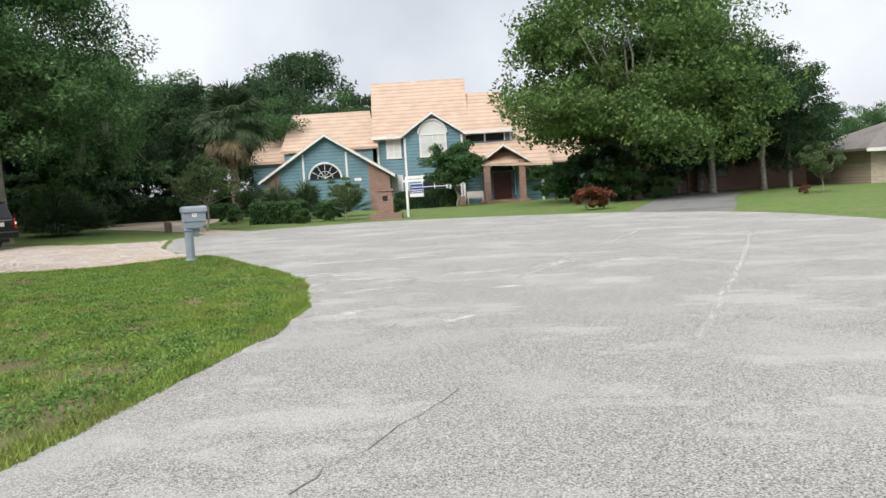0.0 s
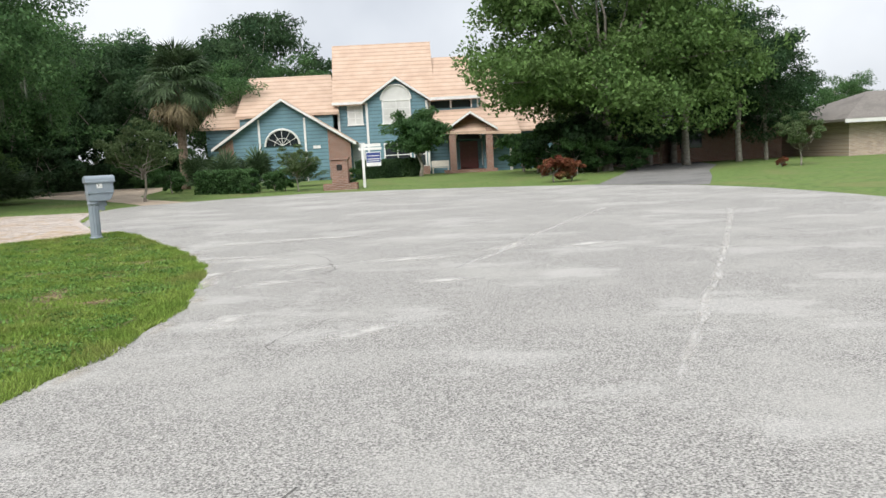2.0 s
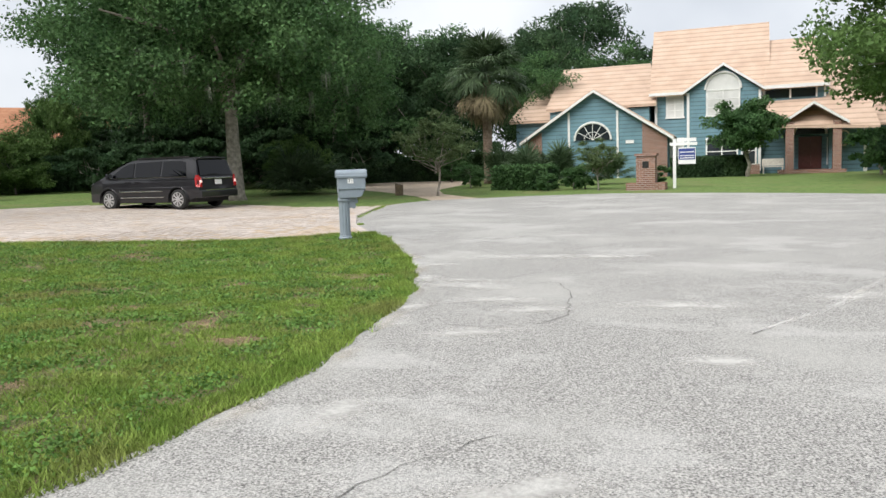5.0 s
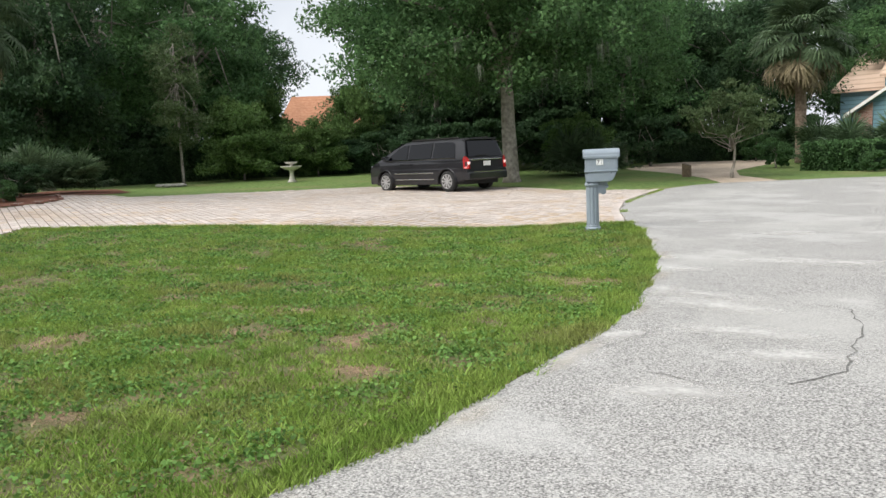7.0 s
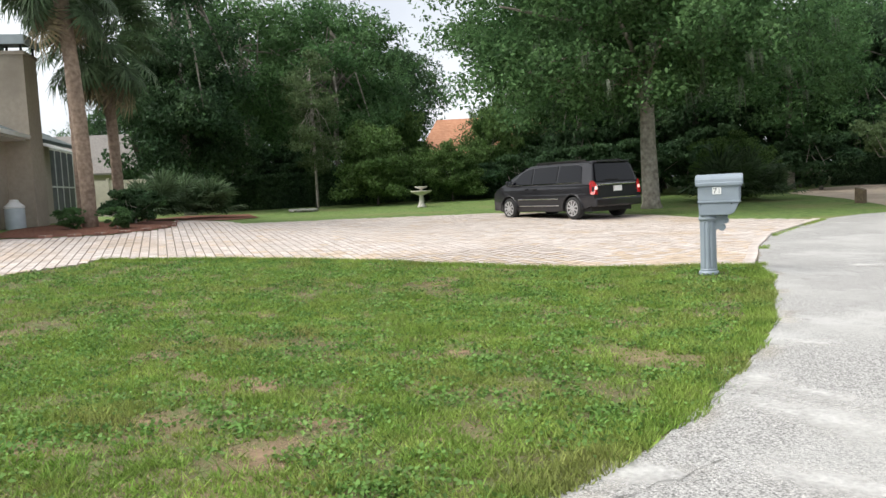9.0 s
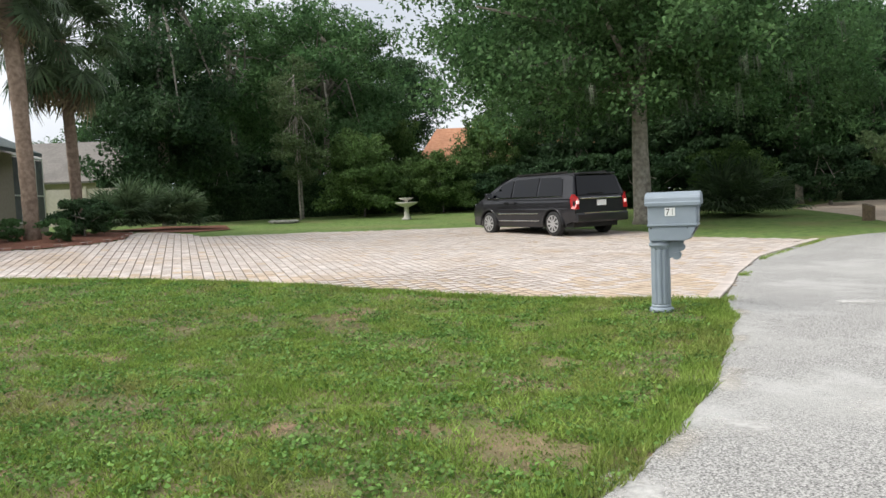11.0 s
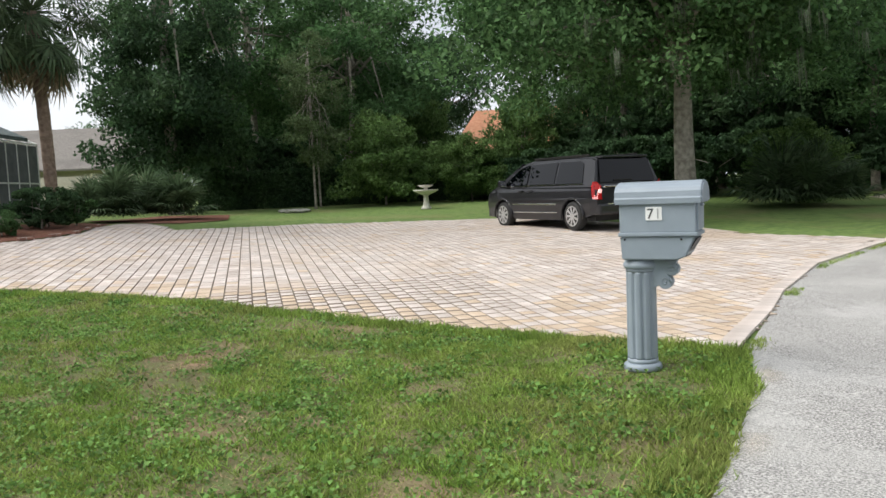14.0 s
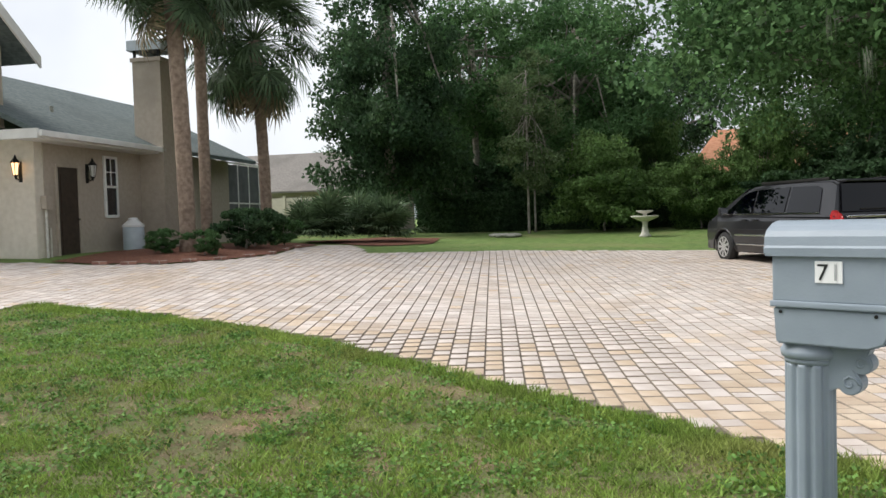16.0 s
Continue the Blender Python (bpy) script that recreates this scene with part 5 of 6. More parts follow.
def lantern(x, y, z, face, lit):
    """A carriage lantern on a wall of the house; face: local degrees it points to."""
    t = home.matrix_world @ pose(x, y, z, 0, 0, face)
    root = new("wall_lantern")
    root.matrix_world = t
    tagged(root, "black iron carriage lantern, glowing" if lit else "black iron carriage lantern, unlit", "lantern", "lanterns")
    part("back_plate", boxed(-0.05, -0.02, -0.25, 0.05, 0.0, 0.2, 0.006), M_DARK, root)
    bm = bmesh.new()
    tube(bm, [(0, 0, -0.12), (0, -0.10, -0.2), (0, -0.16, -0.12)], [0.012] * 3, 6)
    part("arm", bm, M_DARK, root)
    bm = bmesh.new()
    lathe(bm, [(0.05, -0.10), (0.085, 0.16)], 6, cx=0, cy=-0.16)
    part("glass", bm, M_LAMP if lit else M_BLIND, root, "lit glass" if lit else "")
    bm = bmesh.new()
    lathe(bm, [(0.11, 0.16), (0.10, 0.18), (0.03, 0.27), (0.015, 0.33)], 6, cx=0, cy=-0.16)
    part("cap", bm, M_DARK, root)
    bm = bmesh.new()
    lathe(bm, [(0.01, -0.20), (0.03, -0.14), (0.06, -0.10)], 6, cx=0, cy=-0.16)
    part("finial", bm, M_DARK, root)
    for k in range(6):
        a = radians(60 * k)
        bm = bmesh.new()
        tube(bm, [(0.055 * math.cos(a), -0.16 + 0.055 * math.sin(a), -0.10), (0.09 * math.cos(a), -0.16 + 0.09 * math.sin(a), 0.165)], [0.007, 0.007], 4)
        part("bar", bm, M_DARK, root)


lantern(0.0, 0.36, 2.05, -90, True)
lantern(1.72, 0.0, 2.08, 0, False)

tank = thing("water_tank", "pale blue water softener tank with white lid", "tank", *(home.matrix_world @ Vector((2.82, -0.45, -0.06))))
bm = bmesh.new()
lathe(bm, [(0.25, 0.0), (0.27, 0.03), (0.27, 0.84), (0.25, 0.90)], 28)
part("body", bm, M_TANK, tank, smooth=True)
bm = bmesh.new()
lathe(bm, [(0.28, 0.88), (0.28, 0.93), (0.13, 1.06), (0.12, 1.12), (0.02, 1.13)], 28)
part("lid", bm, M_PLATE, tank)

# screened porch behind the palms
enc = thing("screen_enclosure", "grey mesh pool enclosure with white aluminium frame", "enclosure", -31.4, 16.05, 0.75, math.degrees(math.atan2(2.0, -4.4)))
part("base_wall", boxed(0, -0.1, -0.2, 4.4, 0.1, 0.45), M_STUCCO, enc)
part("base_wall", boxed(4.3, 0.1, -0.2, 4.4, 5, 0.45), M_STUCCO, enc)
for k in range(5):
    part("screen", boxed(0.03 + 0.88 * k, -0.01, 0.5, 0.85 + 0.88 * k, 0.01, 1.45), M_SCREEN, enc)
    part("screen", boxed(0.03 + 0.88 * k, -0.01, 1.51, 0.85 + 0.88 * k, 0.01, 2.85), M_SCREEN, enc)
for k in range(6):
    part("post", boxed(-0.03 + 0.88 * k, -0.03, 0.45, 0.03 + 0.88 * k, 0.03, 2.95), M_WHITE, enc)
    bm = bmesh.new()
    tube(bm, [(0.88 * k, 0, 2.95), (0.88 * k, 0.9, 3.35), (0.88 * k, 5, 3.35)], [0.03] * 3, 4)
    part("roof_beam", bm, M_WHITE, enc)
for z in (0.46, 1.45, 2.88):
    part("rail", boxed(0, -0.035, z, 4.4, 0.035, z + 0.06), M_WHITE, enc)
part("screen", boxed(4.39, 0.05, 0.5, 4.41, 5, 2.85), M_SCREEN, enc)
dr_ = part("screen_door", boxed(0.10, -0.05, 0.05, 0.14, -0.02, 2.1), M_WHITE, enc, "white framed screen door")
part("door_rail", boxed(0.14, -0.05, 2.04, 0.80, -0.02, 2.1), M_WHITE, dr_)
part("door_rail", boxed(0.14, -0.05, 1.0, 0.80, -0.02, 1.06), M_WHITE, dr_)
part("door_stile", boxed(0.80, -0.05, 0.05, 0.84, -0.02, 2.1), M_WHITE, dr_)

fence = thing("fence", "white vinyl privacy fence beyond the palms", "fence", -41.5, 17.0, 0.85, 64)
for k in range(3):
    part("panel", boxed(0.06 + 1.8 * k, -0.02, 0.05, 1.74 + 1.8 * k, 0.02, 1.75), M_CREAM, fence)
    part("post", boxed(-0.06 + 1.8 * k, -0.06, 0, 0.06 + 1.8 * k, 0.06, 1.85, 0.008), M_CREAM, fence)
far_home = thing("house", "far house with brown shingle roof beyond the fence", "house", -58, 21, 0.8, 64)
part("wall", boxed(-6, -4, -0.2, 6, 4, 2.6), M_STUCCO, far_home)
for s in (-1, 1):
    part("roof", prisms([(-6.5, s * 4.6, 2.5), (6.5, s * 4.6, 2.5), (5, 0, 5.2), (-5, 0, 5.2)], (0, 0, 0.12)), M_GREYSHINGLE, far_home)
plant("wood_b", "woodland_tree", "pale green tree beyond the fence", "tree", -66, 24, 0.75)

# ---- orange-roofed house behind the hedge ----
oh = thing("house", "cream house with orange shingle roof behind the hedge", "house", -43.2, 49.4, 0.6, 52)
part("wall", boxed(-7, -4, -0.2, 7, 4, 2.7), M_CREAM, oh)
for s in (-1, 1):
    part("roof", prisms([(-7.5, s * 4.8, 2.5), (7.5, s * 4.8, 2.5), (6, 0, 5.6), (-6, 0, 5.6)], (0, 0, 0.14)), M_ORANGE, oh, "orange shingle roof")
part("porch_gable", prisms([(-1.6, -5.6, 2.5), (3.6, -5.6, 2.5), (1.0, -5.6, 4.2)], (0, 2.4, 0)), M_CREAM, oh)
for s in (-1, 1):
    part("porch_roof", prisms([(1.0, -5.9, 4.35), (1.0 + s * 3.1, -5.9, 2.45), (1.0 + s * 3.1, -2.5, 2.45), (1.0, -2.5, 4.35)], (0, 0, 0.12)), M_ORANGE, oh)
for px in (-1.4, 1.0, 3.3):
    part("porch_post", boxed(px, -5.5, -0.2, px + 0.14, -5.36, 2.5), M_WHITE, oh)
part("window", boxed(-1.2, -4.06, 0.7, 3.1, -4.0, 2.2), M_GLASS, oh)
cage = thing("screen_enclosure", "tall screened pool cage with white frame beside the house", "enclosure", -39.6, 47.6, 0.6, 52)
for k in range(4):
    part("post", boxed(1.6 * k, -4, 0, 1.6 * k + 0.09, -3.91, 3.0), M_WHITE, cage)
    part("screen", boxed(1.6 * k + 0.1, -3.97, 0.1, 1.6 * k + 1.58, -3.95, 2.4), M_SCREEN, cage)
    part("roof_screen", prisms([(1.6 * k + 0.1, -3.95, 2.5), (1.6 * k + 1.58, -3.95, 2.5), (1.6 * k + 1.58, -2.5, 3.9), (1.6 * k + 0.1, -2.5, 3.9)], (0, 0, 0.02)), M_SCREEN, cage)
for z in (0.9, 2.4):
    part("rail", boxed(0, -4.01, z, 6.5, -3.9, z + 0.09), M_WHITE, cage)

# ---- brick ranch houses across the road ----
rn = thing("house", "tan brick ranch house with grey hip roof and red shutters", "house", 29.8, 51.5, -0.25, 4)
part("wall", boxed(-5.2, -4, -0.2, 6, 4, 2.55), M_TANBRICK, rn, "tan brick wall")
for pts in ([(-5.9, -4.8), (6.7, -4.8), (2.6, 0), (-1.5, 0)], [(-5.9, 4.8), (6.7, 4.8), (2.6, 0), (-1.5, 0)]):
    part("roof", prisms([(p[0], p[1], 2.5 if abs(p[1]) > 1 else 4.2) for p in pts], (0, 0, 0.14)), M_GREYSHINGLE, rn, "grey shingle hip roof")
for sx, ix in ((-5.9, -1.5), (6.7, 2.6)):
    part("roof", prisms([(sx, -4.8, 2.5), (sx, 4.8, 2.5), (ix, 0, 4.2)], (0, 0, 0.14)), M_GREYSHINGLE, rn)
part("fascia", boxed(-5.95, -4.86, 2.42, 6.75, -4.79, 2.62), M_WHITE, rn)
w_ = part("window", boxed(-0.6, -4.06, 0.55, 1.6, -4.0, 2.35), M_GLASS, rn)
for q in ((-0.72, -0.6, 0.5, 2.42), (0.45, 0.55, 0.5, 2.42), (1.6, 1.7, 0.5, 2.42), (-0.6, 1.6, 1.25, 1.33)):
    part("window_frame", boxed(q[0], -4.1, q[2], q[1], -4.02, q[3]), M_WHITE, w_)
part("shutter", boxed(-1.45, -4.06, 0.5, -0.8, -4.0, 2.42), M_REDPAINT, rn, "brick red shutter")
dk = thing("house", "dark shaded brick ranch house under the trees", "house", 18.5, 55.5, 0.3, 3)
part("wall", boxed(-8, -3, -0.2, 5, 4, 2.5), M_BRICK, dk)
part("roof", prisms([(-8.6, -3.8, 2.4), (5.6, -3.8, 2.4), (4.0, 0.5, 4.3), (-7, 0.5, 4.3)], (0, 0, 0.14)), M_GREYSHINGLE, dk)
part("window", boxed(-1.6, -3.05, 0.9, -0.2, -3.0, 2.1), M_GLASS, dk)
hoop = thing("basketball_hoop", "basketball hoop on a pole beside the shaded drive", "basketball hoop", 14.4, 47.0, G(14, 47), 0)
bm = bmesh.new()
tube(bm, [(0, 0.6, 0), (0, 0.6, 2.4), (0, 0.15, 2.9)], [0.05, 0.05, 0.04], 8)
part("pole", bm, M_WOOD, hoop)
part("backboard", boxed(-0.55, 0, 2.5, 0.55, 0.05, 3.2), M_SCREEN, hoop)
bm = bmesh.new()
tube(bm, [(0.22 * math.cos(radians(a)), -0.25 + 0.22 * math.sin(radians(a)), 2.62) for a in range(0, 361, 24)], [0.015] * 16, 5)
part("rim", bm, M_REDPAINT, hoop)
bm = bmesh.new()
for k in range(10):
    a = radians(36 * k)
    tube(bm, [(0.22 * math.cos(a), -0.25 + 0.22 * math.sin(a), 2.62), (0.11 * math.cos(a + 0.4), -0.25 + 0.11 * math.sin(a + 0.4), 2.2)], [0.012, 0.012], 4)
part("net", bm, M_PLATE, hoop, "white net")

# ---- small things ----
sign = thing("yard_sign", "white post with hanging blue and white sale sign", "sign", -1.75, 39.3, G(-1.7, 39.3), 0)
part("post", boxed(-0.06, -0.06, -0.1, 0.06, 0.06, 1.95, 0.01), M_PLATE, sign)
part("arm", boxed(-0.18, -0.05, 1.68, 0.86, 0.05, 1.80, 0.01), M_PLATE, sign)
pn = part("panel", boxed(0.14, -0.02, 0.95, 0.80, 0.02, 1.60), M_PLATE, sign, "blue and white panel")
part("field", boxed(0.16, -0.026, 1.12, 0.78, -0.021, 1.56), M_BLUE, pn)
for z in (1.40, 1.26, 1.17):
    part("text_bar", boxed(0.2, -0.031, z, 0.74, -0.027, z + 0.035), M_PLATE, pn)
part("rider", boxed(0.08, -0.015, 1.83, 0.82, 0.015, 1.97), M_PLATE, sign)
pil = thing("brick_mailbox_pillar", "red-brown brick mailbox pillar on a wide base", "mailbox", -2.75, 38.6, G(-2.7, 38.6), 0)
part("base", boxed(-0.75, -0.45, -0.05, 0.75, 0.45, 0.28, 0.01), M_BRICK, pil)
part("pillar", boxed(-0.36, -0.36, 0.28, 0.36, 0.36, 1.32, 0.01), M_BRICK, pil)
part("coping", boxed(-0.42, -0.42, 1.32, 0.42, 0.42, 1.42, 0.015), M_BRICK, pil)
part("mail_door", boxed(-0.12, -0.375, 0.86, 0.12, -0.355, 1.12, 0.008), M_DARK, pil)
bol = thing("bollard", "short dark wooden marker post with slanted top", "bollard", -12.45, 36.4, G(-12.45, 36.4))
part("post", prisms([(-0.13, -0.12, -0.1), (0.13, -0.12, -0.1), (0.13, -0.12, 0.42), (-0.13, -0.12, 0.50)], (0, 0.24, 0)), M_WOOD, bol)
bb = thing("bird_bath", "pale concrete two-tier bird bath on the lawn", "bird bath", -28.5, 30.5, G(-28.5, 30.5))
bm = bmesh.new()
lathe(bm, [(0.21, 0), (0.20, 0.05), (0.13, 0.12), (0.10, 0.3), (0.09, 0.48), (0.13, 0.54)], 24)
part("pedestal", bm, M_STONE, bb, smooth=True)
bm = bmesh.new()
lathe(bm, [(0.12, 0.53), (0.30, 0.60), (0.46, 0.68), (0.48, 0.73), (0.44, 0.73), (0.28, 0.66), (0.05, 0.64)], 28)
part("bowl", bm, M_STONE, bb, smooth=True)
bm = bmesh.new()
lathe(bm, [(0.06, 0.64), (0.07, 0.80), (0.22, 0.84), (0.30, 0.90), (0.28, 0.91), (0.05, 0.88)], 24)
part("upper_bowl", bm, M_STONE, bb, smooth=True)
ring = thing("stone_ring", "low ring of mossy stones on the back lawn", "stones", -32.2, 26.6, G(-32.2, 26.6))
rs = random.Random(8)
for k in range(14):
    a = 6.283 * k / 14
    bm = bmesh.new()
    bmesh.ops.create_icosphere(bm, subdivisions=2, radius=0.14)
    for v in bm.verts:
        v.co = Vector((v.co.x * rs.uniform(1.2, 1.5), v.co.y, v.co.z * 0.55)) * (1 + 0.25 * noise.noise(v.co * 9 + Vector((k, 0, 0))))
    st = part("stone", bm, M_GREYSTONE, ring, smooth=True)
    st.matrix_local = pose(0.75 * math.cos(a), 0.42 * math.sin(a), 0.05, rs.uniform(-10, 10), rs.uniform(-10, 10), rs.uniform(0, 180))
for k, (x, y, s) in enumerate([(-23.0, 15.25, 0.42), (-22.2, 16.3, 0.42), (-23.8, 17.2, 0.65), (-24.9, 17.4, 0.7), (-26.3, 18.2, 0.55)]):
    plant("darkbush" if s > 0.6 else "bush", "low_shrub", "low green shrub in the mulch bed", "shrub", x, y, s, rz=k * 50)
for k in range(9):
    bm = boxed(-0.16, -0.05, 0, 0.16, 0.05, 0.07, 0.012)
    px, py2 = [(-20.85, 14.3), (-20.6, 14.9), (-20.55, 15.5), (-20.7, 16.1), (-20.95, 16.7), (-21.5, 17.3), (-22.2, 17.8), (-23.2, 18.15), (-24.2, 18.5)][k]
    e_ = part("edging_block", bm, M_BRICK)
    e_.matrix_world = pose(px, py2, G(px, py2) + 0.02, 0, 0, [75, 85, 95, 105, 120, 135, 155, 160, 162][k])
    tagged(e_, "dark red curved edging block of the mulch bed", "edging", "bed edging")

# ---- cracks and pale worn patches of the road ----
rc = random.Random(3)


def crack(pts, w=0.012, name="crack"):
    bm = bmesh.new()
    fine = []
    for (x0, y0), (x1, y1) in zip(pts, pts[1:]):
        n_ = max(2, int(math.hypot(x1 - x0, y1 - y0) / 0.12))
        fine += [(x0 + (x1 - x0) * i / n_ + rc.uniform(-0.03, 0.03), y0 + (y1 - y0) * i / n_ + rc.uniform(-0.03, 0.03)) for i in range(n_)]
    prev = None
    for i, (x, y) in enumerate(fine[:-1]):
        d = Vector((fine[i + 1][0] - x, fine[i + 1][1] - y)).normalized()
        ww = w * rc.uniform(0.08, 0.55)
        a, b = bm.verts.new((x - d.y * ww, y + d.x * ww, G(x, y) + 0.0125)), bm.verts.new((x + d.y * ww, y - d.x * ww, G(x, y) + 0.0125))
        if prev:
            bm.faces.new((prev[0], a, b, prev[1]))
        prev = (a, b)
    bmesh.ops.recalc_face_normals(bm, faces=bm.faces[:])
    tagged(new(name, mesh_of(bm, name, M_CRACK)), "thin dark crack in the road surface", "crack", kind="structure")


M_CRACK = mat("crack_fill", (0.10, 0.097, 0.09), (0.22, 0.215, 0.20), 40, 0.95, 0)
for pts_, w_c in (([(-0.78, 4.43), (-0.65, 4.82), (-0.49, 5.07), (-0.32, 5.48), (-0.08, 5.95), (0.17, 6.53)], 0.012),
                  ([(-0.69, 13.21), (-0.51, 13.69), (-0.71, 14.84), (-1.0, 15.65), (-1.5, 15.66)], 0.018),
                  ([(-2.06, 13.4), (-2.03, 13.83), (-2.02, 14.55)], 0.010),
                  ([(-1.48, 13.06), (-1.03, 12.98), (-0.67, 13.16)], 0.010),
                  ([(-0.36, 8.88), (-0.63, 9.22), (-0.46, 9.74), (-0.22, 10.12), (-0.04, 10.54)], 0.012),
                  ([(1.12, 13.19), (1.52, 13.93)], 0.014),
                  ([(0.1, 8.5), (0.24, 8.34), (0.45, 8.19), (0.82, 7.99)], 0.009)):
    crack(pts_, w_c)


# ragged pale patches where the binder has worn off, and the chalky seams
def ragged(name, c1, c2, thin=0.5, grain=26.0, solid=0.85):
    """A surface that breaks up into specks towards the rim of a unit disc."""
    m = mat(name, c1, c2, 60, 0.95, 0.4, 90)
    n, l = m.node_tree.nodes, m.node_tree.links
    tc, geo = n.new("ShaderNodeTexCoord"), n.new("ShaderNodeNewGeometry")
    ln = n.new("ShaderNodeVectorMath")
    ln.operation = "LENGTH"
    l.new(tc.outputs["Object"], ln.inputs[0])
    fine, wide = n.new("ShaderNodeTexNoise"), n.new("ShaderNodeTexNoise")
    fine.inputs["Scale"].default_value, fine.inputs["Detail"].default_value = grain, 5
    wide.inputs["Scale"].default_value, wide.inputs["Detail"].default_value = 2.6, 6
    for t in (fine, wide):
        l.new(geo.outputs["Position"], t.inputs["Vector"])
    add, sub = n.new("ShaderNodeMath"), n.new("ShaderNodeMath")
    add.operation, sub.operation = "MULTIPLY_ADD", "SUBTRACT"
    add.inputs[1].default_value = 1.5
    l.new(wide.outputs["Fac"], add.inputs[0])
    l.new(fine.outputs["Fac"], add.inputs[2])
    l.new(add.outputs[0], sub.inputs[0])
    l.new(ln.outputs["Value"], sub.inputs[1])
    mr = n.new("ShaderNodeMapRange")
    mr.inputs["From Min"].default_value, mr.inputs["From Max"].default_value = thin, thin + 0.9
    mr.inputs["To Max"].default_value = solid
    l.new(sub.outputs[0], mr.inputs["Value"])
    l.new(mr.outputs[0], n["Principled BSDF"].inputs["Alpha"])
    return m


def patch_of(name, x, y, rx, ry, rz, material, label, category, lift=0.0115):
    """A thin disc lying on the ground, of the radii rx and ry."""
    bm = bmesh.new()
    rim = [bm.verts.new((1.15 * math.cos(6.2832 * k / 20), 1.15 * math.sin(6.2832 * k / 20), 0)) for k in range(20)]
    bm.faces.new(rim)
    o_ = new(name, mesh_of(bm, name, material))
    o_.matrix_world = pose(x, y, G(x, y) + lift, 0, 0, rz) @ Matrix.Diagonal((rx, ry, 1, 1))
    o_.visible_shadow = False
    return tagged(o_, label, category, kind="structure")


M_CHALK = ragged("chalky_wear", (0.50, 0.49, 0.465), (0.68, 0.67, 0.645), 0.45)
M_SEAM = ragged("chalky_seam", (0.56, 0.55, 0.53), (0.72, 0.71, 0.69), 0.35, 30.0, 0.75)
for x, y, rx, ry, rz in ((0.95, 12.2, 0.55, 0.3, 10), (-2.0, 18.3, 1.6, 0.5, 5), (-2.1, 15.3, 1.0, 0.4, 0), (-1.1, 12.8, 0.7, 0.35, 15), (-1.0, 18.4, 1.0, 0.4, 0), (0.5, 14.4, 1.0, 0.45, 5), (3.3, 15.1, 0.9, 0.4, 20), (2.1, 15.2, 0.8, 0.35, 30),
                         (-2.35, 15.8, 0.8, 0.3, 0), (-4.0, 18.0, 0.45, 0.35, -50), (-2.85, 15.9, 0.35, 0.5, 20), (-1.5, 14.4, 0.8, 0.35, 10), (-2.2, 13.9, 0.45, 0.3, 60), (-2.1, 13.1, 0.3, 0.5, 5), (-0.9, 13.9, 0.7, 0.3, 20), (-3.6, 20.8, 1.2, 0.4, 20), (-5.2, 22.0, 0.7, 0.4, 50), (-3.2, 17.2, 0.5, 0.25, 10), (0.2, 9.6, 0.6, 0.3, 40), (-1.2, 10.4, 0.5, 0.3, 80)):
    patch_of("worn_patch", x, y, rx, ry, rz, M_CHALK, "ragged pale worn patch of the road surface", "worn patch")
for line_ in ([(5.44, 22.4), (3.8, 19.2), (2.74, 17.0), (1.79, 14.5), (1.16, 13.2)], [(7.4, 19.9), (6.62, 17.8), (4.81, 13.5), (3.54, 10.55), (2.81, 8.9), (2.28, 7.7)]):
    for (xa, ya), (xb, yb) in zip(line_, line_[1:]):
        ln = math.hypot(xb - xa, yb - ya)
        for k in range(max(1, round(ln / 0.6))):
            f = (k + rc.uniform(0.2, 0.8)) / max(1, round(ln / 0.6))
            patch_of("chalky_seam", xa + f * (xb - xa) + rc.uniform(-0.03, 0.03), ya + f * (yb - ya), rc.uniform(0.45, 0.7), rc.uniform(0.05, 0.09), math.degrees(math.atan2(yb - ya, xb - xa)), M_SEAM, "chalky pale line along a filled road seam", "road seam", 0.0132)
M_EDGE = ragged("sandy_edge", (0.40, 0.36, 0.29), (0.56, 0.51, 0.43), 0.55, 26.0, 0.5)
for (xa, ya), (xb, yb) in zip(KERB[2:], KERB[3:]):
    for f in (0.35,):
        patch_of("sandy_edge", xa + f * (xb - xa) + 0.12, ya + f * (yb - ya), rc.uniform(0.5, 0.9), rc.uniform(0.10, 0.2), math.degrees(math.atan2(yb - ya, xb - xa)), M_EDGE, "sandy wash-off along the lawn edge", "sand", 0.0148)

# ---- grass ----
rg = np.random.default_rng(77)


def inside_all(x, y, poly):
    hit = np.zeros(len(x), bool)
    for (x0, y0), (x1, y1) in zip(poly, poly[1:] + poly[:1]):
        if y0 != y1:
            hit ^= ((y0 > y) != (y1 > y)) & (x < (x1 - x0) * (y - y0) / (y1 - y0) + x0)
    return hit


def G_all(x, y):
    u = np.clip((y - 16) / 10, 0, 1)
    r = 0.055 * np.maximum(0, -np.maximum(x, -24) - 8)
    return r * (1 - 0.65 * u * u * (3 - 2 * u)) + 0.012 * np.maximum(0, np.minimum(y, 45) - 18) + 0.10 * np.exp(-((x + 6.4) ** 2 + (y - 20.6) ** 2) / 3.5)


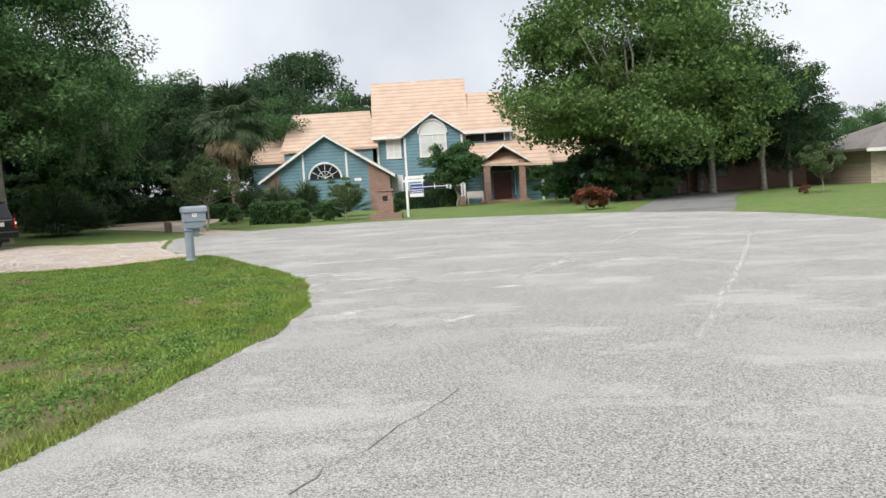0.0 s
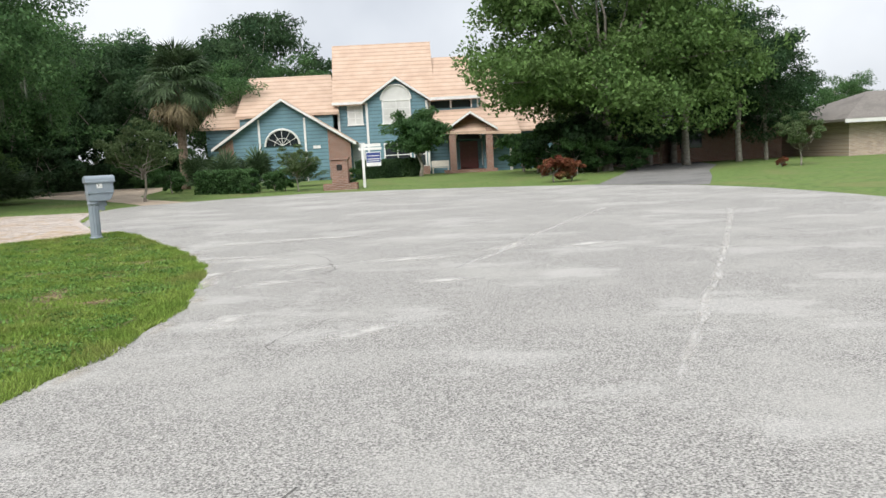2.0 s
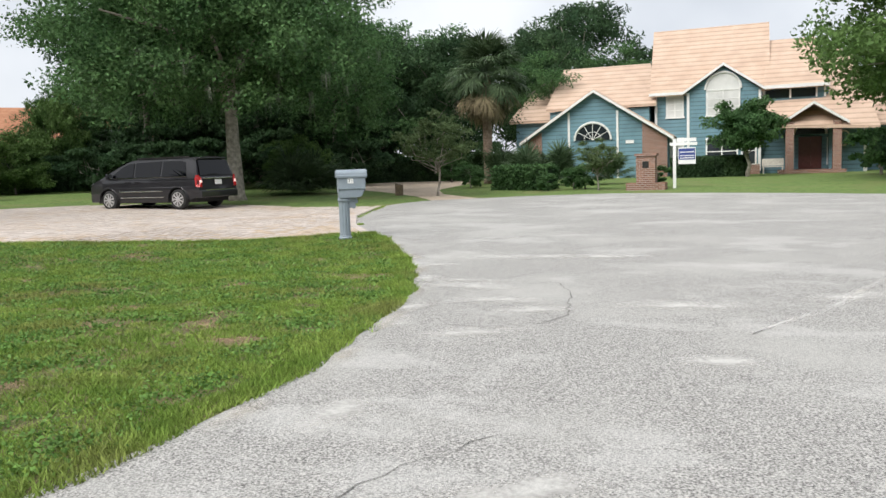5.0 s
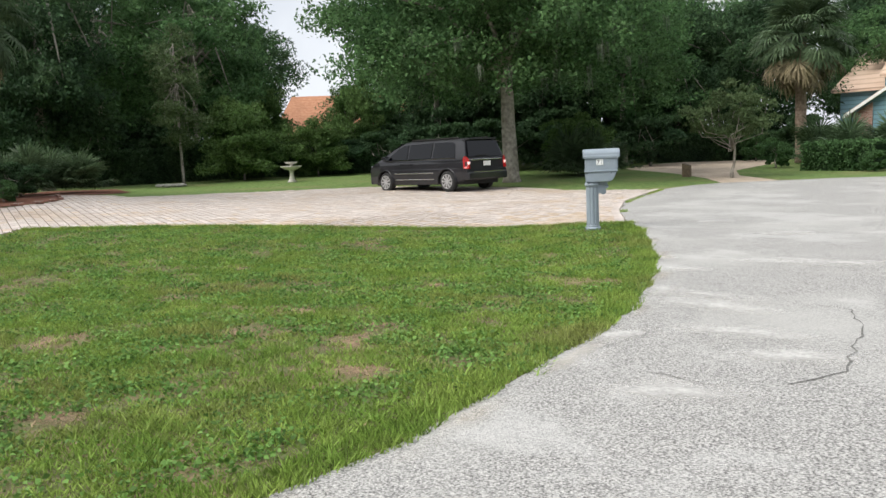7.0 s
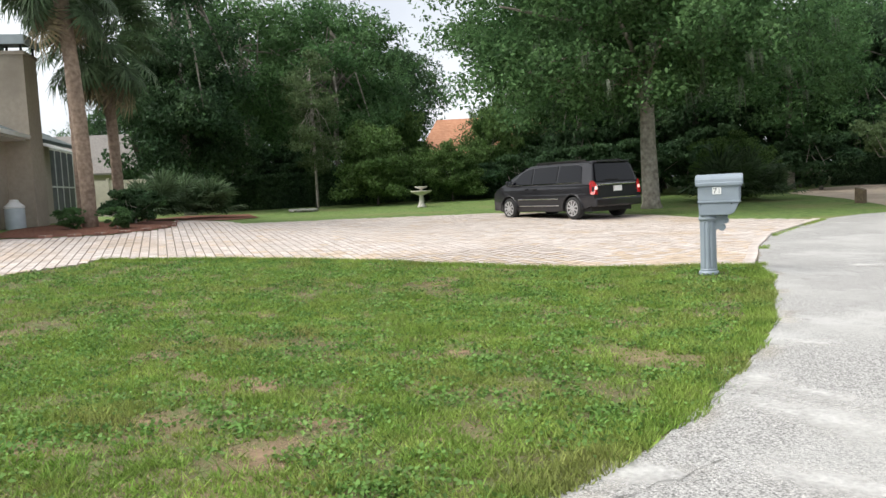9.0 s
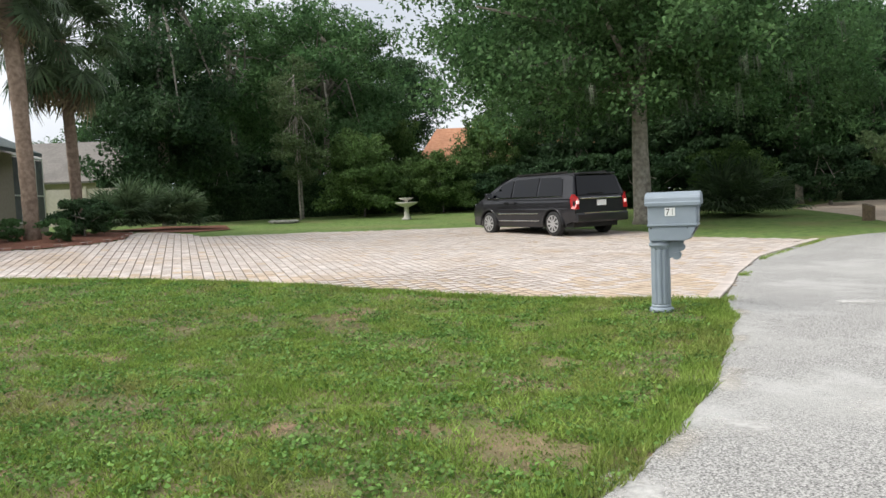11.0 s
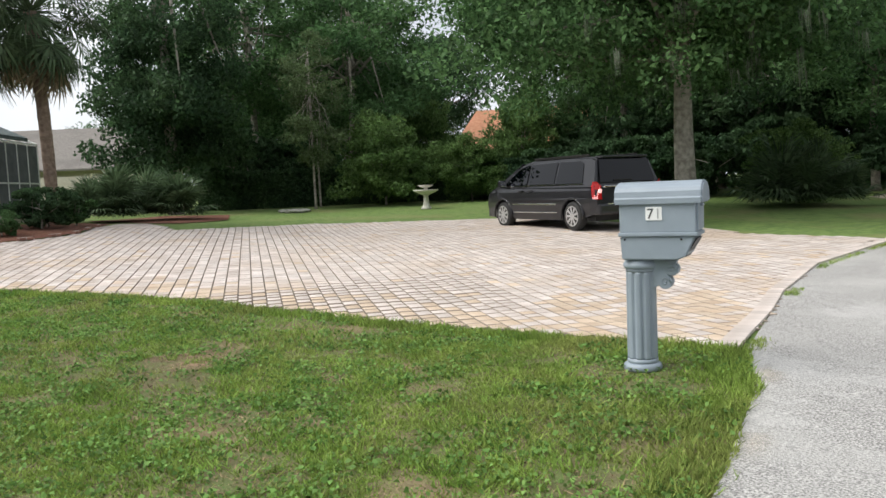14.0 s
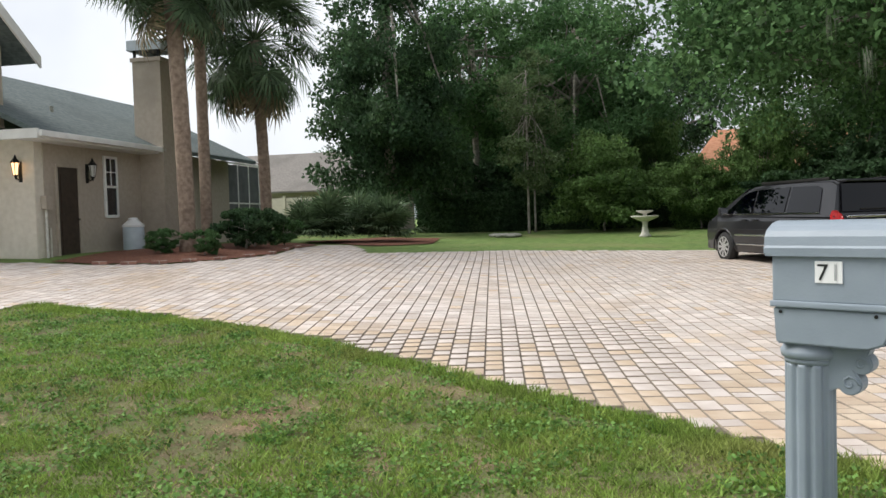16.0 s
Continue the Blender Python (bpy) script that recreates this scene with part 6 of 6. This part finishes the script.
def blade_mesh(name, x, y, hmin, hmax, label, flat=1.0, material=M_BLADE, grow=None):
    """Grass blades at the given places."""
    n = len(x)
    z = G_all(x, y)
    h = rg.uniform(hmin, hmax, n)
    if grow is not None:
        h = h * grow
    a = rg.uniform(0, 6.283, n)
    lean = rg.uniform(0.2, 1.5, n) * h * flat
    b = rg.uniform(0, 6.283, n)
    w = rg.uniform(0.003, 0.009, n)
    p = np.stack([x, y, z], 1)
    e = np.stack([np.cos(a) * w, np.sin(a) * w, np.zeros(n)], 1)
    t = p + np.stack([np.cos(b) * lean, np.sin(b) * lean, h], 1)
    return tagged(new(name, np_mesh(name, np.stack([p - e, p + e, t], 1), 3, material)), label, "grass", kind="stuff")


LAWN = KERB + NEAR[1:]
tagged(draped("front_lawn", LAWN, M_TURF, 0.003, 1.0), "worn turf with thatch and bare sandy spots", "lawn", kind="structure")
STEP = 0.1
patch = {}
SOIL = [(-4.94, 12.3, 0.42), (-4.15, 13.12, 0.36), (-3.79, 12.57, 0.42), (-5.29, 13.21, 0.28), (-5.34, 14.58, 0.34), (-5.19, 15.0, 0.25), (-5.07, 17.0, 0.28), (-4.54, 15.57, 0.24), (-3.1, 12.05, 0.3), (-4.82, 16.95, 0.3), (-8.97, 17.49, 0.5), (-4.17, 17.08, 0.22), (-9.3, 17.5, 0.5), (-7.82, 18.2, 0.2), (-6.2, 11.2, 0.4), (-5.6, 9.6, 0.5), (-3.9, 10.3, 0.35), (-4.6, 8.2, 0.5), (-7.3, 12.9, 0.35), (-8.6, 14.6, 0.4), (-3.6, 8.8, 0.3)]
M_SOIL = ragged("bare_sandy_soil", (0.24, 0.155, 0.095), (0.36, 0.245, 0.155), 0.5, 18.0, 1.0)
for k, (x, y, r) in enumerate(SOIL):
    patch_of("bare_soil", x, y, r * 1.15, r * 0.8, 35 + 40 * (k % 4), M_SOIL, "bare sandy soil showing through the lawn", "soil", 0.010)


def bare(x, y):
    """How bare the turf is there, by noise on a fine grid."""
    ix, iy = np.floor(x / STEP).astype(int), np.floor(y / STEP).astype(int)
    out = np.empty(len(x))
    for k, key in enumerate(zip(ix.tolist(), iy.tolist())):
        if key not in patch:
            qx, qy = key[0] * STEP, key[1] * STEP
            spot = sum(1.1 * math.exp(-((qx - a) ** 2 + (qy - b) ** 2) / (0.55 * c * c)) for a, b, c in SOIL)
            patch[key] = spot + noise.noise(Vector((qx * 0.55, qy * 0.9, 3))) + 0.8 * noise.noise(Vector((qx * 1.9, qy * 2.4, 9))) + 0.35 * noise.noise(Vector((qx * 6, qy * 6, 1)))
        out[k] = patch[key]
    return out


def blades(name, region, per, hmin, hmax, label):
    x0, y0, x1, y1 = region
    n = int((x1 - x0) * (y1 - y0) * per)
    x, y = rg.uniform(x0, x1, n), rg.uniform(y0, y1, n)
    ok = inside_all(x, y, LAWN)
    x, y = x[ok], y[ok]
    b = bare(x, y)
    ok = rg.uniform(0, 1, len(x)) > np.clip((b - 0.02) / 0.55, 0, 0.94)
    x, y, b = x[ok], y[ok], b[ok]
    tall = np.clip(1.05 + 1.3 * bare(x * 2.3 + 17, y * 2.3 - 5), 0.35, 2.3)
    return blade_mesh(name, x, y, hmin, hmax, label, 1.0, M_BLADE, tall)


blades("lawn_grass", (-9, 8.5, -1.8, 20.9), 4600, 0.015, 0.042, "mown green grass blades of the front lawn")
blades("lawn_grass", (-15.6, 5, -9, 20.0), 1900, 0.02, 0.045, "mown green grass blades of the front lawn")
blades("lawn_grass", (-9, 3, -1.8, 8.5), 1900, 0.02, 0.045, "mown green grass blades of the front lawn")
# thatch: dry blades lying flat where the turf is thin
M_THATCH = mat("dry_thatch", (0.20, 0.14, 0.075), (0.36, 0.27, 0.155), 2.0, 0.9, 0, island=0.4)
tx_, ty_ = rg.uniform(-13, -2, 170000), rg.uniform(7, 20.6, 170000)
ok = inside_all(tx_, ty_, LAWN)
tx_, ty_ = tx_[ok], ty_[ok]
tb = bare(tx_, ty_)
ok = rg.uniform(0, 1, len(tx_)) < np.clip((tb + 0.15) / 0.7, 0.04, 0.8)
blade_mesh("dry_thatch", tx_[ok], ty_[ok], 0.008, 0.022, "dry tan thatch lying between the grass", 3.0, M_THATCH)
# tufts that stand over the rest
M_TUFT = leafy(mat("tuft_blade", (0.17, 0.29, 0.055), (0.27, 0.40, 0.09), 0.8, 0.65, 0, island=0.45, c3=(0.30, 0.30, 0.11), big=0.9), 0.35)
ux, uy = rg.uniform(-13, -2.1, 5200), rg.uniform(7, 20.5, 5200)
ok = inside_all(ux, uy, LAWN)
ux, uy = ux[ok], uy[ok]
ok = bare(ux * 1.3 + 50, uy * 1.3) > -0.05
ux, uy = ux[ok], uy[ok]
sz_ = rg.uniform(0.02, 0.065, len(ux))
kx, ky = np.repeat(ux, 26), np.repeat(uy, 26)
ks = np.repeat(sz_, 26)
blade_mesh("grass_tufts", kx + rg.normal(size=len(kx)) * ks, ky + rg.normal(size=len(kx)) * ks, 0.02, 0.055, "brighter grass tufts of the lawn", 1.1, M_TUFT, 0.7 + 12 * ks)
# clover and broad-leaved weeds in clumps
cx_, cy_ = rg.uniform(-15, -2.2, 5200), rg.uniform(6, 20.6, 5200)
ok = inside_all(cx_, cy_, LAWN)
ok[ok] = np.abs(bare(cx_[ok] * 0.7 + 31, cy_[ok] * 0.7)) < 0.33
cx_, cy_ = cx_[ok], cy_[ok]
m_ = 26
qx = np.repeat(cx_, m_) + rg.normal(size=len(cx_) * m_) * 0.085
qy = np.repeat(cy_, m_) + rg.normal(size=len(cx_) * m_) * 0.085
ok = inside_all(qx, qy, LAWN)
qx, qy = qx[ok], qy[ok]
cc = np.stack([qx, qy, G_all(qx, qy) + rg.uniform(0.012, 0.045, len(qx))], 1)
tagged(new("clover", np_mesh("clover", leaf_quads(rg, cc, 0.026, 1.6, 1.2), 4, M_CLOVER)), "small clover and weed leaves in the lawn", "clover", kind="stuff")
ex, ey = [], []
EDGE = KERB[1:] + NEAR[1:8]
for (xa, ya), (xb, yb) in zip(EDGE, EDGE[1:]):
    ln = math.hypot(xb - xa, yb - ya)
    n = int(ln * 1000)
    u = rg.uniform(0, 1, n)
    x, y = xa + u * (xb - xa), ya + u * (yb - ya)
    wav = np.array([noise.noise(Vector((q * 1.7, r * 1.7, 4))) for q, r in zip(x, y)])
    o = rg.uniform(-0.30, 0.0, n) + 0.11 * wav + 0.03
    ex.append(x + o * (yb - ya) / ln)
    ey.append(y - o * (xb - xa) / ln)
line = [NEAR[0]] + APRON
wx_, wy_ = [], []
for (xa, ya), (xb, yb) in zip(line, line[1:]):
    n = 900
    u = rg.uniform(0, 1, n)
    o = rg.normal(size=n) * 0.04 + 0.10
    x, y = xa + u * (xb - xa), ya + u * (yb - ya)
    k = np.array([noise.noise(Vector((q * 1.1, r * 1.1, 8))) for q, r in zip(x, y)]) > 0.0
    ln = math.hypot(xb - xa, yb - ya)
    wx_.append((x + o * (yb - ya) / ln)[k])
    wy_.append((y - o * (xb - xa) / ln)[k])
blade_mesh("gutter_weeds", np.concatenate(wx_), np.concatenate(wy_), 0.015, 0.05, "weeds growing between the drive and the road")
blade_mesh("edge_grass", np.concatenate(ex), np.concatenate(ey), 0.03, 0.085, "longer grass blades along the lawn edge", 0.7)

# ---- pavers, in rows of running bond ----
U, V = Vector((-0.96, 0.28)).normalized(), Vector((0.28, 0.96)).normalized()
RW = 0.172
rp = random.Random(21)
LENGTHS = (0.165, 0.205, 0.25, 0.29)


def paver_bm(l, bm, cx, cy, cz, sx, sy):
    """One paver with eased edges, at the place cx, cy, cz, tipped by the slopes sx, sy."""
    g, ch, h = 0.0045, 0.0055, 0.026
    rows_ = []
    for inset, z in ((g, 0.0), (g, h - ch), (g + ch, h)):
        ring_ = []
        for su, sv in ((-1, -1), (1, -1), (1, 1), (-1, 1)):
            a, b = su * (l / 2 - inset), sv * (RW / 2 - inset)
            ox, oy = U.x * a + V.x * b, U.y * a + V.y * b
            ring_.append(bm.verts.new((cx + ox, cy + oy, cz + z + sx * ox + sy * oy)))
        rows_.append(ring_)
    flip = U.x * V.y - U.y * V.x < 0
    for p, q in zip(rows_, rows_[1:]):
        for i in range(4):
            f = (p[i], p[(i + 1) % 4], q[(i + 1) % 4], q[i])
            bm.faces.new(f[::-1] if flip else f).material_index = 1
    bm.faces.new(rows_[-1][::-1] if flip else rows_[-1])


shared, ochre = [], []
for l in LENGTHS:
    for kind_, m_p in ((shared, M_PAVER), (ochre, M_OCHRE)):
        bm = bmesh.new()
        paver_bm(l, bm, 0, 0, 0, 0, 0)
        kind_.append(mesh_of(bm, "paver", m_p))
        kind_[-1].materials.append(M_JOINT)
rest, rest_ochre = bmesh.new(), bmesh.new()


def off_edge(p):
    """Distance from the lawn's edge and the apron's near end."""
    best = 99.0
    for a, b in zip(NEAR[:7], NEAR[1:7]):
        a, b = Vector(a), Vector(b)
        f = min(1.0, max(0.0, (p - a).dot(b - a) / (b - a).length_squared))
        best = min(best, (p - a - f * (b - a)).length)
    return min(best, 0.45 * (p - Vector((-7.2, 21.9))).length)


count = 0
inner = DRIVE
for r in range(-112, 140):
    u = -6.0 + rp.uniform(0, 0.3)
    v = r * RW
    while u < 24:
        i = rp.choice((0, 1, 1, 2, 2, 3))
        l = LENGTHS[i]
        p = Vector((-6.4, 20.9)) + U * (u + l / 2) + V * v
        u += l
        if not inside(p.x, p.y, inner):
            continue
        e1, e2 = p + U * (l * 0.4), p - U * (l * 0.4)
        if not (inside(e1.x, e1.y, inner) and inside(e2.x, e2.y, inner)):
            continue
        z = G(p.x, p.y)
        sx, sy = (G(p.x + 0.1, p.y) - z) / 0.1, (G(p.x, p.y + 0.1) - z) / 0.1
        dz = rp.uniform(-0.002, 0.002)
        rusty = rp.random() < 0.7 * math.exp(-(off_edge(p) / 0.9) ** 2) + 0.05
        if count < 300 and -12.2 < p.x < -6.4 and p.y < 20.6 - 0.42 * (p.x + 8):
            o = new("paver", (ochre if rusty else shared)[i])
            o.matrix_world = Matrix.Translation((p.x, p.y, z - 0.006 + dz))
            o.parent = driveway
            count += 1
        else:
            paver_bm(l, rest_ochre if rusty else rest, p.x, p.y, z - 0.006 + dz, sx, sy)
for bm, m_p in ((rest, M_PAVER_J), (rest_ochre, M_OCHRE_J)):
    o = new("pavers", mesh_of(bm, "pavers", m_p))
    o.data.materials.append(M_JOINT)
    o.parent = driveway
    o["kind"] = "stuff"
# soldier course along the road and lawn edges
line = [Vector(p) for p in ([NEAR[0]] + APRON)]
for a, b in zip(line, line[1:]):
    d = (b - a).normalized()
    k = 0.0
    while k < (b - a).length - 0.05:
        c = a + d * (k + 0.10) + Vector((-d.y, d.x)) * 0.085
        s_ = part("edge_paver", boxed(-0.094, -0.085, 0, 0.094, 0.085, 0.034, 0.007), M_PAVER, driveway)
        s_.matrix_world = pose(c.x, c.y, G(c.x, c.y), 0, 0, math.degrees(math.atan2(d.y, d.x)))
        k += 0.2
